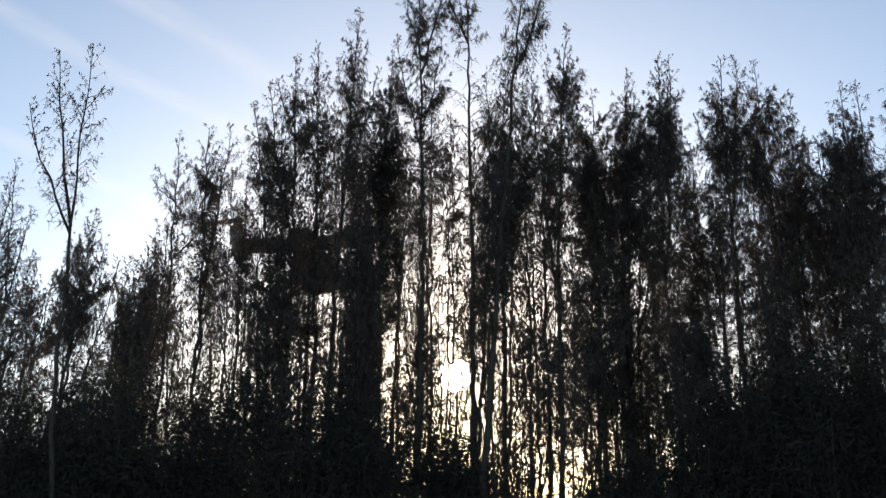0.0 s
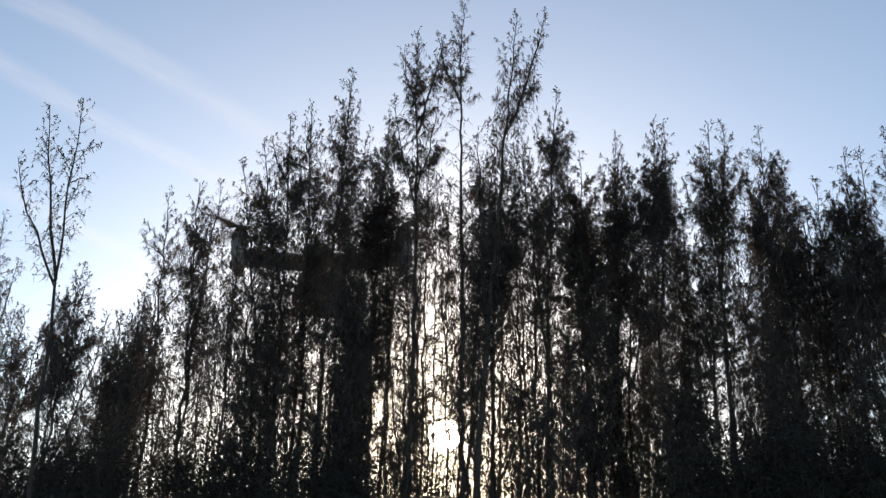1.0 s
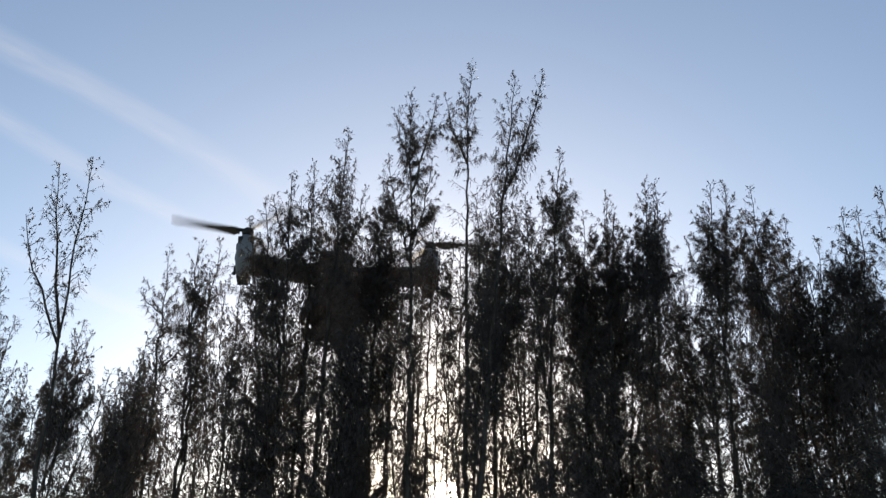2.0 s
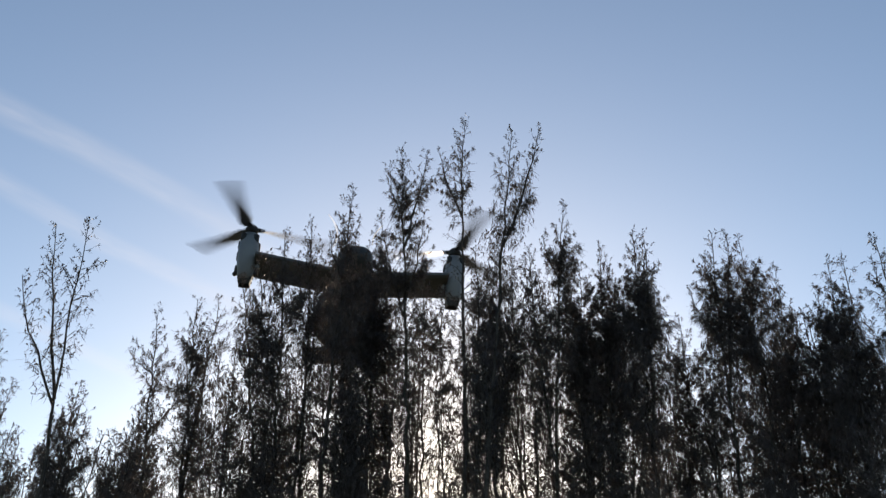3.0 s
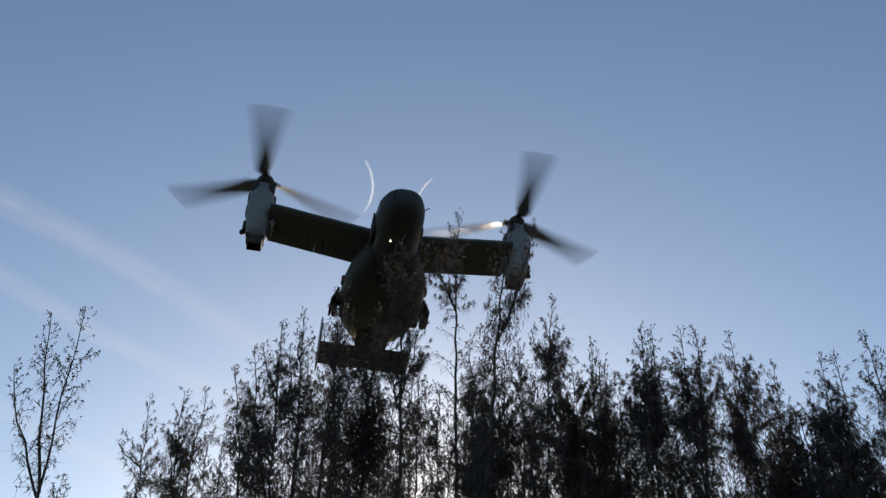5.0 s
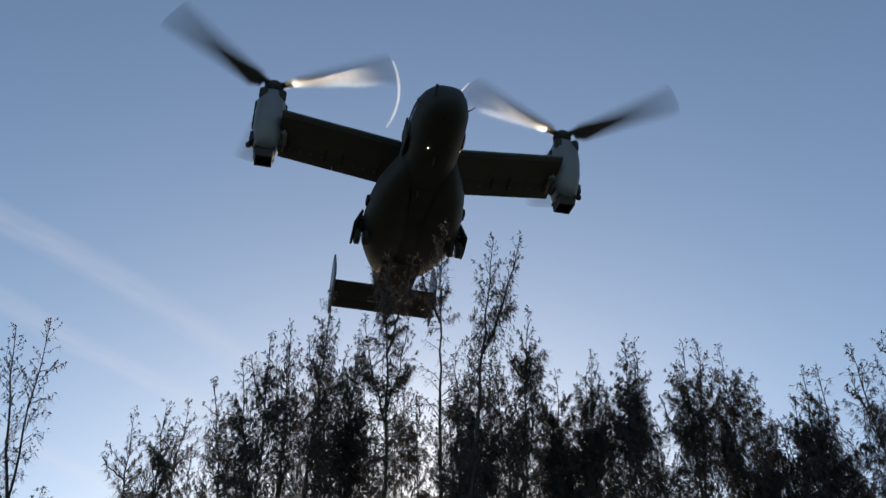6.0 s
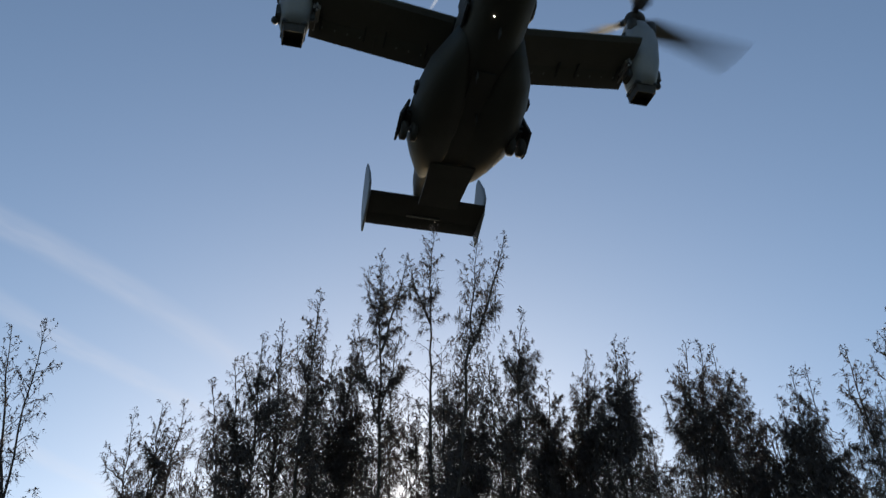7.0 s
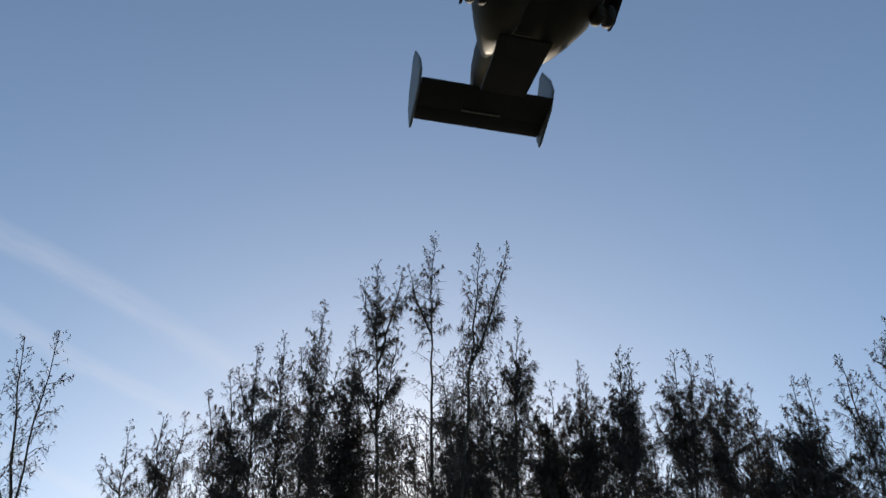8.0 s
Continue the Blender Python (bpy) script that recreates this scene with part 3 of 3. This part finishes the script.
def undergrowth():
    rng = np.random.default_rng(31)
    for i, a in enumerate(np.arange(-27.5, 29, 1.5)):
        d = rng.uniform(26, 33)
        h = rng.uniform(4.6, 6.8) if a > 9 else rng.uniform(3.0, 5.6)
        a += rng.uniform(-0.6, 0.6)
        if -1 < a < 14:
            h *= 0.9
        shrub(d * math.sin(radians(a)), d * math.cos(radians(a)), h, rng.uniform(1.0, 1.7), 500 + i, leaves=7500 if a > 3 else 6000)
        if i % 2 and not -2 < a < 14:
            shrub(38 * math.sin(radians(a + 0.7)), 38 * math.cos(radians(a + 0.7)), rng.uniform(5, 8), 2.0, 600 + i, leaves=5000)
    for a, d, h, r in ((-0.2, 27.5, 6.0, 0.9), (0.9, 27.0, 5.6, 0.9), (14.5, 25.5, 5.6, 1.4), (11.0, 26, 4.4, 1.3), (-3.9, 26, 5.2, 1.2), (-9.5, 26, 5.2, 1.3), (-22, 25.5, 5.0, 1.5), (-25, 26, 5.0, 1.5), (2.4, 26.5, 4.4, 1.2), (-17.6, 25.5, 6.2, 1.5), (-19.0, 25, 6.4, 1.3), (-7.6, 25, 6.0, 1.3), (-6.5, 26.4, 6.2, 1.2), (-5.3, 25.5, 6.2, 1.2), (-12.5, 26, 7.2, 1.2), (-23.4, 26, 5.8, 1.5), (-14.6, 26, 5.4, 1.2), (-20.8, 25.5, 5.6, 1.4), (22.0, 25, 6.4, 1.4), (24.3, 26, 7.2, 1.4), (26.5, 25, 7.4, 1.5), (18, 25.5, 6.6, 1.3), (16.2, 27, 7.4, 1.3), (20.0, 26.5, 7.2, 1.4)):
        shrub(d * math.sin(radians(a)), d * math.cos(radians(a)), h, r, int(700 + a * 3), leaves=12000, low=0.75)


# ---- the aircraft ----
HUB_X, TILT, DISC = 7.1, -12.0, -8.0


def fuselage(root):
    table = [(5.66, 0.10, -1.60, 0.08), (5.58, 0.40, -1.58, 0.34), (5.38, 0.68, -1.54, 0.60), (4.95, 0.94, -1.44, 0.84), (4.4, 1.12, -1.30, 1.02), (3.8, 1.19, -1.18, 1.17),
             (3.1, 1.22, -1.10, 1.30), (2.0, 1.24, -1.08, 1.36), (-3.0, 1.24, -1.08, 1.38), (-5.0, 1.2, -0.92, 1.22), (-6.6, 1.06, -0.5, 0.86),
             (-7.6, 0.9, -0.18, 0.6), (-8.4, 0.7, 0.06, 0.42), (-9.4, 0.42, 0.16, 0.28), (-10.0, 0.16, 0.2, 0.16)]
    body = part("fuselage", loft([oval(0, z, w, h, y, 2.7, 36) for y, w, z, h in table]), PAINT_SHADED, root, smooth=True)
    # cockpit panes, set a little proud of the skin
    for s in (-1, 1):
        for y0, y1, z0, z1, bulge in ((5.1, 4.55, -1.32, -0.92, 0.80), (4.47, 3.88, -1.36, -0.66, 1.0), (3.8, 3.2, -1.36, -0.6, 1.12)):
            bm = bmesh.new()
            quad = []
            for y, z in ((y0, z0), (y1, z0), (y1, z1), (y0, z1)):
                w = np.interp(-y, [-r[0] for r in table], [r[1] for r in table])
                zc = np.interp(-y, [-r[0] for r in table], [r[2] for r in table])
                h = np.interp(-y, [-r[0] for r in table], [r[3] for r in table])
                k = max(0.0, 1 - abs((z - zc) / h) ** 2.7) ** (1 / 2.7)
                quad.append(((w * k + 0.012) * s, y, z))
            lo = [bm.verts.new(p) for p in quad]
            hi = [bm.verts.new((p[0] - 0.06 * s, p[1], p[2])) for p in quad]
            bm.faces.new(lo)
            bm.faces.new(hi[::-1])
            for i in range(4):
                bm.faces.new((lo[i], hi[i], hi[(i + 1) % 4], lo[(i + 1) % 4]))
            part("cockpit_window", bm, GLASS, body, "dark tinted cockpit pane")
    for y, z in ((4.9, -0.74), (4.3, -0.42)):
        part("windscreen", box(-0.42, 0.42, y - 0.5, y, z - 0.05, z + 0.12, 0.03), GLASS, body, "dark tinted windscreen")
    # chin turret of the sensor, probe, aerials
    bm = bmesh.new()
    bmesh.ops.create_uvsphere(bm, u_segments=16, v_segments=10, radius=0.27)
    bmesh.ops.translate(bm, verts=bm.verts[:], vec=(-0.05, 4.75, -2.06))
    part("sensor_turret", bm, RUBBER, root, "dark round sensor ball under the nose", smooth=True)
    part("refuelling_probe", rod((0.55, 4.3, -1.95), (0.6, 5.95, -1.75), 0.085, 0.06), PAINT_SHADED_DARK, root, "slim refuelling probe beside the nose", smooth=True)
    for x, y, z in ((0.0, 2.6, -2.62), (0.3, 0.6, -2.66), (-0.2, -1.4, -2.68)):
        part("blade_aerial", box(x - 0.02, x + 0.02, y - 0.16, y + 0.12, z - 0.22, z + 0.24, 0.01), PAINT_SHADED_DARK, root)
    for s in (-1, 1):
        part("pitot_tube", rod((0.95 * s, 4.7, -1.6), (1.24 * s, 5.0, -1.62), 0.035, 0.02), STEEL, root)
        part("nose_fairing", loft([oval(1.16 * s, -1.5, w, h, y, 2.2, 14) for y, w, h in ((3.6, 0.02, 0.02), (3.3, 0.12, 0.16), (2.8, 0.16, 0.2), (2.3, 0.03, 0.03))]), PAINT_SHADED, root, smooth=True)
    part("cabin_door", box(1.2, 1.29, 2.0, 3.1, -1.9, -0.5, 0.04), PAINT_SHADED_DARK, root, "dark open doorway behind the cockpit")
    part("belly_hatch", box(-0.45, 0.45, -0.6, 0.7, -2.5, -2.452, 0.015), PAINT_SHADED_DARK, root)
    part("cargo_ramp", loft([[(-w, y, z), (w, y, z), (w, y, z - 0.14), (-w, y, z - 0.14)] for y, w, z in ((-4.2, 0.95, -2.32), (-5.6, 0.88, -2.2), (-6.95, 0.84, -2.05))]), PAINT_SHADED_DARK, root, "lowered cargo ramp under the tail")
    bm = bmesh.new()
    bmesh.ops.create_uvsphere(bm, u_segments=10, v_segments=8, radius=0.021)
    bmesh.ops.translate(bm, verts=bm.verts[:], vec=(0.35, 3.1, -2.395))
    part("landing_light", bm, LAMP, root, "small bright light under the nose")


def sponson(root, s):
    rows = [(1.9, 0.98, -1.6, 0.26, 0.45), (1.2, 1.04, -1.72, 0.55, 0.7), (0.2, 1.12, -1.78, 0.95, 0.84), (-1.0, 1.15, -1.8, 1.15, 0.9), (-2.4, 1.15, -1.78, 1.2, 0.9),
            (-3.6, 1.1, -1.72, 1.08, 0.84), (-4.5, 1.02, -1.62, 0.8, 0.74), (-5.3, 0.98, -1.5, 0.46, 0.55), (-5.85, 0.95, -1.42, 0.16, 0.26)]
    part("sponson", loft([oval(cx * s, z, w * 0.92, h, y, 2.3, 24) for y, cx, z, w, h in rows]), PAINT_SHADED, root, "swollen grey fairing along the belly", smooth=True)
    part("gear_door", loft([[(x * s, y - 0.35, -2.5), (x * s + 0.02 * s, y, -2.55), (x * s, -1.95, -2.3), (x * s - 0.32 * s, -1.8, -1.6), (x * s - 0.32 * s, y + 0.3, -1.6)] for x, y in ((2.58, -2.85), (2.63, -2.9), (2.68, -2.85))]), PAINT_SHADED_DARK, root, "open undercarriage door")
    part("gear_fairing", box(min(2.0 * s, 2.5 * s), max(2.0 * s, 2.5 * s), -2.85, -2.0, -2.15, -1.65, 0.12), PAINT_SHADED_DARK, root)
    leg = part("main_gear", rod((1.75 * s, -2.2, -1.9), (2.2 * s, -2.7, -2.45), 0.1, 0.07), STEEL, root, "lowered main undercarriage leg", smooth=True)
    for dx in (-0.2, 0.2):
        bm = bmesh.new()
        rings = []
        k = 20
        for u, r in ((-0.13, 0.2), (-0.13, 0.33), (-0.08, 0.39), (0.08, 0.39), (0.13, 0.33), (0.13, 0.2)):
            rings.append([(2.2 * s + dx + u, -2.7 + r * math.cos(2 * math.pi * i / k), -2.45 + r * math.sin(2 * math.pi * i / k)) for i in range(k)])
        bm.free()
        part("wheel", loft(rings), RUBBER, leg, "black rubber tyre", smooth=True)
    part("exhaust_vent", box(min(2.1 * s, 2.3 * s), max(2.1 * s, 2.3 * s), -1.3, -0.8, -1.95, -1.55, 0.05), SOOT, root)


def wings(root):
    part("wing_centre", loft([foil(x, 1.05, -1.45, 0.06, 0.62) for x in (-1.6, 0, 1.6)]), PAINT_SHADED, root, smooth=False)
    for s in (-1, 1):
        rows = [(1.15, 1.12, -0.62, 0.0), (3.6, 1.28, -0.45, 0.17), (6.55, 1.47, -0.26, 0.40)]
        part("wing", loft([foil(x * s, le, te, z, 0.52) for x, le, te, z in rows]), PAINT_HALF_SHADED, root, "thick straight grey wing")
        for x0, x1 in ((1.5, 3.97), (3.975, 6.5)):
            ring = []
            for x in (x0, x1):
                u = (x - 1.15) / 5.4
                ring.append(foil(x * s, -0.50 + 0.36 * u, -1.5 + 0.40 * u, -0.02 + 0.4 * u, 0.13, 0.05))
            flap = part("flaperon", loft(ring), PAINT_HALF_SHADED, root, "hinged flap along the wing's rear edge")
            # Small pale blocks stand for sunlight coming through the flap gaps.
            for x in (x0 + 0.55, x0 + 1.05, x0 + 1.55, x0 + 2.05):
                u = (x - 1.15) / 5.4
                part("gap_glint", box(x * s - 0.03, x * s + 0.03, -0.93 + 0.38 * u, -0.84 + 0.38 * u, -0.08 + 0.4 * u, 0.0 + 0.4 * u, 0.01), PAINT_PALE, flap, "small pale mark for sun through the flap gap")
            for x in (x0 + 0.4, x1 - 0.4):
                u = (x - 1.15) / 5.4
                part("hinge", box(x * s - 0.04, x * s + 0.04, -1.0 + 0.36 * u, -0.3 + 0.36 * u, -0.12 + 0.4 * u, 0.1 + 0.4 * u, 0.015), PAINT_SHADED_DARK, flap)


def nacelle(root, s):
    """Engine pod, tilted almost upright; its own axis is z, about the pivot in the wing's tip."""
    def tilted(bm):
        bmesh.ops.transform(bm, matrix=pose(HUB_X * s, 0.04, 1.0, TILT), verts=bm.verts[:])
        return bm
    rows = [(-1.55, 0.46, 0.55, -0.1), (-1.15, 0.56, 0.72, -0.08), (-0.5, 0.66, 0.86, -0.02), (0.4, 0.70, 0.90, 0), (1.1, 0.66, 0.80, 0.02), (1.55, 0.55, 0.62, 0.02), (1.8, 0.46, 0.48, 0), (1.9, 0.38, 0.38, 0)]
    body = part("nacelle", tilted(loft([oval_z(0, cy, w, d, z, 3.0) for z, w, d, cy in rows])), PAINT_PALE, root, "pale grey engine pod tilted upright", smooth=True)
    ex = [[(-w, -d + cy, z), (w, -d + cy, z), (w, d + cy, z), (-w, d + cy, z)] for z, w, d, cy in ((-1.4, 0.45, 0.5, -0.1), (-1.7, 0.40, 0.46, -0.12), (-1.9, 0.38, 0.42, -0.14), (-1.88, 0.33, 0.36, -0.14), (-1.6, 0.32, 0.34, -0.12))]
    part("exhaust", tilted(loft(ex)), SOOT, body, "sooty square exhaust outlet")
    part("exhaust_band", tilted(box(-0.47, 0.47, -0.63, 0.43, -1.58, -1.4, 0.04)), PAINT_SHADED_DARK, body)
    for side in (-1, 1):
        part("air_intake", tilted(loft([oval_z(0.42 * side, 0.54, w, d, z, 2.4, 14) for z, w, d in ((0.9, 0.1, 0.1), (1.2, 0.2, 0.22), (1.6, 0.2, 0.2), (1.58, 0.15, 0.15), (1.3, 0.14, 0.14))])), SOOT, body, "dark engine intake", smooth=True)
    for z in (-0.9, 0.1, 0.9):
        part("access_panel", tilted(box(-0.74, 0.74, -0.3, 0.3, z - 0.28, z + 0.28, 0.05)), PAINT_SHADED, body)
    part("tip_fairing", tilted(box(min(-0.62 * s, -0.9 * s), max(-0.62 * s, -0.9 * s), -0.75, 0.6, -0.85, -0.2, 0.1)), PAINT_PALE, body)
    bm = bmesh.new()
    bmesh.ops.create_uvsphere(bm, u_segments=12, v_segments=8, radius=0.16)
    bmesh.ops.translate(bm, verts=bm.verts[:], vec=(0.72 * s, -0.1, -1.15))
    part("side_bulge", tilted(bm), PAINT_SHADED_DARK, body, smooth=True)


def rotor(root, s):
    """Hub with three twisted blades, turning about its own z."""
    rings = [oval_z(0, 0, r, r, z, 2.0, 20) for z, r in ((-0.32, 0.34), (-0.2, 0.44), (0.0, 0.46), (0.15, 0.4), (0.28, 0.28), (0.36, 0.15), (0.4, 0.05))]
    hub = part("rotor", loft(rings), SOOT, root, "dark rotor hub", smooth=True)
    for k in range(3):
        a = 2 * math.pi * k / 3
        turn = Matrix.Rotation(a, 4, "Z")
        rings = []
        for i in range(13):
            u = i / 12
            r = 0.6 + (5.8 - 0.6) * u
            chord = np.interp(r, [0.6, 1.0, 5.8], [0.5, 0.86, 0.6]) - (0.15 if i == 12 else 0)
            tw = radians(33 - 32.5 * u ** 0.6) * s
            th = 0.13 - 0.105 * u
            ring = []
            for cy, cz in ((0.3, 0), (0.16, 0.5), (-0.2, 0.45), (-0.5, 0.15), (-0.7, 0), (-0.5, -0.2), (-0.2, -0.4), (0.16, -0.5)):
                yy, zz = cy * chord * s, cz * th
                ring.append(turn @ Vector((r, yy * math.cos(tw) - zz * math.sin(tw), 0.1 + 0.012 * r * u + yy * math.sin(tw) + zz * math.cos(tw))))
            rings.append(ring)
        blade = part("blade", loft(rings), BLADE, hub, "dark twisted rotor blade")
        bm = rod(turn @ Vector((0.3, 0, 0.08)), turn @ Vector((0.9, 0, 0.12)), 0.17, 0.12)
        part("blade_grip", bm, SOOT, blade, smooth=True)
    return hub


def tail(root):
    part("tailplane", loft([foil(x, -8.25, -9.75, -0.42, 0.26) for x in (-2.66, 0, 2.66)]), PAINT_SHADED_DARK, root, "straight tailplane between two fins")
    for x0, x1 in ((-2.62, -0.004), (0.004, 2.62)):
        part("elevator", loft([foil(x, -9.6, -10.35, -0.435, 0.1) for x in (x0, x1)]), PAINT_SHADED_DARK, root, "hinged elevator")
    # Steel strip added where a sunlit edge gleams under the tailplane.
    part("tail_glint", box(-0.8, 0.8, -9.54, -9.47, -0.50, -0.40, 0.01), STEEL, root, "pale strip for the sun's glint under the tailplane")
    for s in (-1, 1):
        outline = [(-8.95, 2.05), (-9.25, 2.05), (-10.25, 0.7), (-10.45, -0.1), (-10.4, -0.98), (-10.2, -0.98), (-8.75, -0.5), (-8.2, 0.1), (-8.35, 0.9)]
        rings = [[(2.7 * s + dx, -9.3 + (y + 9.3) * k, 0.4 + (z - 0.4) * k) for y, z in outline] for dx, k in ((-0.07, 0.86), (-0.045, 0.975), (0.0, 1.0), (0.045, 0.975), (0.07, 0.86))]
        fin = part("tail_fin", loft(rings), PAINT_PALE, root, "upright grey tail fin")
        part("rudder", box(2.7 * s - 0.03, 2.7 * s + 0.03, -10.5, -10.2, -0.6, 0.35, 0.02), PAINT_SHADED, fin)


def aircraft():
    root = tagged(new("tiltrotor_aircraft"), "grey military tiltrotor aircraft flying low over the trees, wheels down", "aircraft")
    root.empty_display_size = 1.0
    fuselage(root)
    for s in (-1, 1):
        sponson(root, s)
        nacelle(root, s)
    wings(root)
    tail(root)
    # Thin white arcs along the rotor tips' paths, fixed to the airframe.
    for s, a0, a1, width in ((1, 150, 196, 0.2), (-1, -6, 24, 0.15)):
        hub = pose(HUB_X * s, 0.52, 3.4, DISC)
        line = [hub @ Vector((5.85 * math.cos(radians(a)), 5.85 * math.sin(radians(a)), 0)) for a in np.linspace(a0, a1, 7)]
        strip("tip_arc", TIP_ARC, line, width, root, "thin white arc along the path of a rotor tip")
    return root, rotor(root, 1), rotor(root, -1)


ground()
sun_ball()
cirrus()
plane, rotor_a, rotor_b = aircraft()
front_trees()
middle_trees()
back_trees()
undergrowth()


def flight(x, y, z, heading, nose_up, bank):
    return Matrix.Translation((x, y, z)) @ Matrix.Rotation(radians(heading), 4, "Z") @ Matrix.Rotation(radians(nose_up), 4, "X") @ Matrix.Rotation(radians(bank), 4, "Y")


def sway(thing, height, rows):
    """Lets a tree bend about its foot: seconds, and metres by which its tip moves sideways."""
    foot = thing.location.copy()
    walk(thing, [(t, Matrix.Translation(foot) @ Matrix.Rotation(math.atan2(d, height), 4, "Y")) for t, d in rows])


def motions():
    walk(plane, [
        (0.0, flight(-12.8, 87.14, 30.25, 175.65, 6.6, 4.3)),
        (1.0, flight(-9.78, 76.89, 30.37, 181.13, 5.83, 1.93)),
        (1.5, flight(-8.58, 71.94, 30.38, 183.61, 6.08, 0.71)),
        (2.8, flight(-6.13, 59.82, 30.37, 188.84, 8.85, -2.36)),
        (3.5, flight(-4.49, 54.45, 30.18, 189.91, 10.18, -2.57)),
        (4.5, flight(-3.01, 46.42, 30.2, 190.49, 9.72, -2.72)),
        (5.2, flight(-1.57, 40.9, 30.08, 191.15, 9.51, -2.42)),
        (6.3, flight(0.97, 31.55, 29.7, 191.38, 8.26, -0.28)),
        (6.5, flight(1.45, 30.01, 29.61, 191.27, 7.94, -0.02)),
        (7.0, flight(2.59, 26.14, 29.44, 191.36, 6.91, 0.51)),
        (7.6, flight(3.9, 21.42, 29.22, 191.53, 5.41, 0.74)),
        (8.0, flight(4.78, 18.36, 29.08, 191.73, 4.38, 0.86)),
    ])
    # the rotors turn against each other at about 411 turns a minute
    spin = 82.226 * FPS
    for part_ob, s, start in ((rotor_a, 1, 63 - spin * 2.8), (rotor_b, -1, 119 + spin * 4.5)):
        walk(part_ob, [(i / FPS, pose(HUB_X * s, 0.52, 3.18, DISC) @ Matrix.Rotation(radians(start + s * spin * i / FPS), 4, "Z")) for i in range(241)])

    # the trees sway in the wash
    trees = [t for t, _ in SWAYING]
    sway(trees[0], 14.8, [(0, 0.09), (0.5, 0), (1, -0.08), (1.5, 0), (3, 0.1), (3.5, -0.09), (4, -0.08), (4.5, 0.2), (5, 0.25), (6.5, -0.4), (7, -0.13), (7.5, 0.1), (8, 0.22)])
    sway(trees[6], 14.8, [(0, 0.07), (1, -0.03), (1.5, 0), (3, -0.3), (3.5, -0.04), (4, 0.2), (4.5, 0.2), (5, -0.15), (6.5, -0.05), (7, 0.12), (7.5, 0.1), (8, 0)])
    sway(trees[9], 17.1, [(0, 0), (1.5, 0), (3, -0.1), (4.5, 0), (5, 0.09), (6.5, 0.22), (7, 0.18), (7.5, 0.07), (8, 0.02)])
    sway(trees[10], 18.2, [(0, 0), (1.5, -0.05), (3, 0.05), (4.5, 0.05), (5, 0.08), (6.5, 0.15), (7, 0.09), (7.5, 0.09), (8, 0.16)])
    sway(trees[11], 18.9, [(0, 0.25), (0.5, 0.23), (1, 0.18), (1.5, -0.1), (3, 0.29), (3.5, 0.4), (5, 0.36), (6.5, 0.34), (7, 0.18), (7.5, 0.21), (8, 0.32)])
    sway(trees[13], 19.8, [(0, 0.05), (0.5, -0.05), (1, 0.16), (1.5, 0.03), (3, -0.22), (3.5, -0.03), (4, -0.08), (5, 0), (7, 0.02), (7.5, -0.2), (8, -0.1)])
    sway(trees[14], 20.9, [(0, -0.2), (1, -0.22), (1.5, 0), (3, 0), (3.5, 0.01), (4, 0.13), (4.5, 0.11), (5, 0.06), (7, -0.11), (7.5, -0.25), (8, -0.07)])
    sway(trees[15], 19.7, [(0, 0.1), (1, 0.05), (1.5, -0.04), (3, 0.1), (3.5, 0.22), (4, 0.3), (4.5, 0.24), (6.5, 0.16), (7, -0.1), (7.5, -0.1), (8, 0)])
    sway(trees[16], 17.7, [(0, 0.06), (1, 0), (1.5, 0), (3, 0.4), (3.5, 0.16), (4, -0.25), (4.5, -0.13), (5, 0.3), (6.5, -0.14), (7, -0.03), (7.5, -0.08), (8, -0.14)])
    sway(trees[18], 17.0, [(0, 0.3), (0.5, 0.32), (1, 0.2), (1.5, 0), (3, -0.18), (3.5, -0.2), (4, -0.35), (4.5, -0.35), (5, -0.2), (6.5, 0.4), (7, 0.4), (7.5, 0.3), (8, 0.1)])
    sway(trees[19], 17.1, [(0, -0.05), (1, 0.1), (1.5, 0), (3, -0.4), (3.5, -0.3), (4, -0.12), (4.5, 0), (5, 0.14), (6.5, 0.02), (7.5, -0.05), (8, 0.1)])
    sway(trees[20], 16.7, [(0, 0.07), (1, 0), (1.5, 0), (3, 0.32), (3.5, 0.25), (4, -0.09), (4.5, -0.45), (5, -0.45), (6.5, 0.4), (7, 0.45), (7.5, 0.35), (8, 0.04)])
    sway(trees[21], 16.7, [(0, -0.4), (0.5, -0.18), (1, 0.1), (1.5, 0), (3, -0.35), (4, -0.45), (5, -0.4), (6.5, -0.2), (8, -0.3)])
    sway(trees[23], 15.3, [(0, -0.55), (0.5, -0.3), (1, -0.05), (1.5, 0), (3, -0.4), (4, -0.42), (5, -0.4), (6.5, -0.5), (7, -0.55), (7.5, -0.6), (8, -0.55)])
    rest = random.Random(8)
    for ob, i in SWAYING:
        if ob.animation_data is None:
            a, b, c = rest.uniform(0.06, 0.14), rest.uniform(1.6, 2.6), rest.uniform(0, 6)
            sway(ob, 15, [(t / 2, a * math.sin(b * t / 2 + c)) for t in range(17)])


motions()
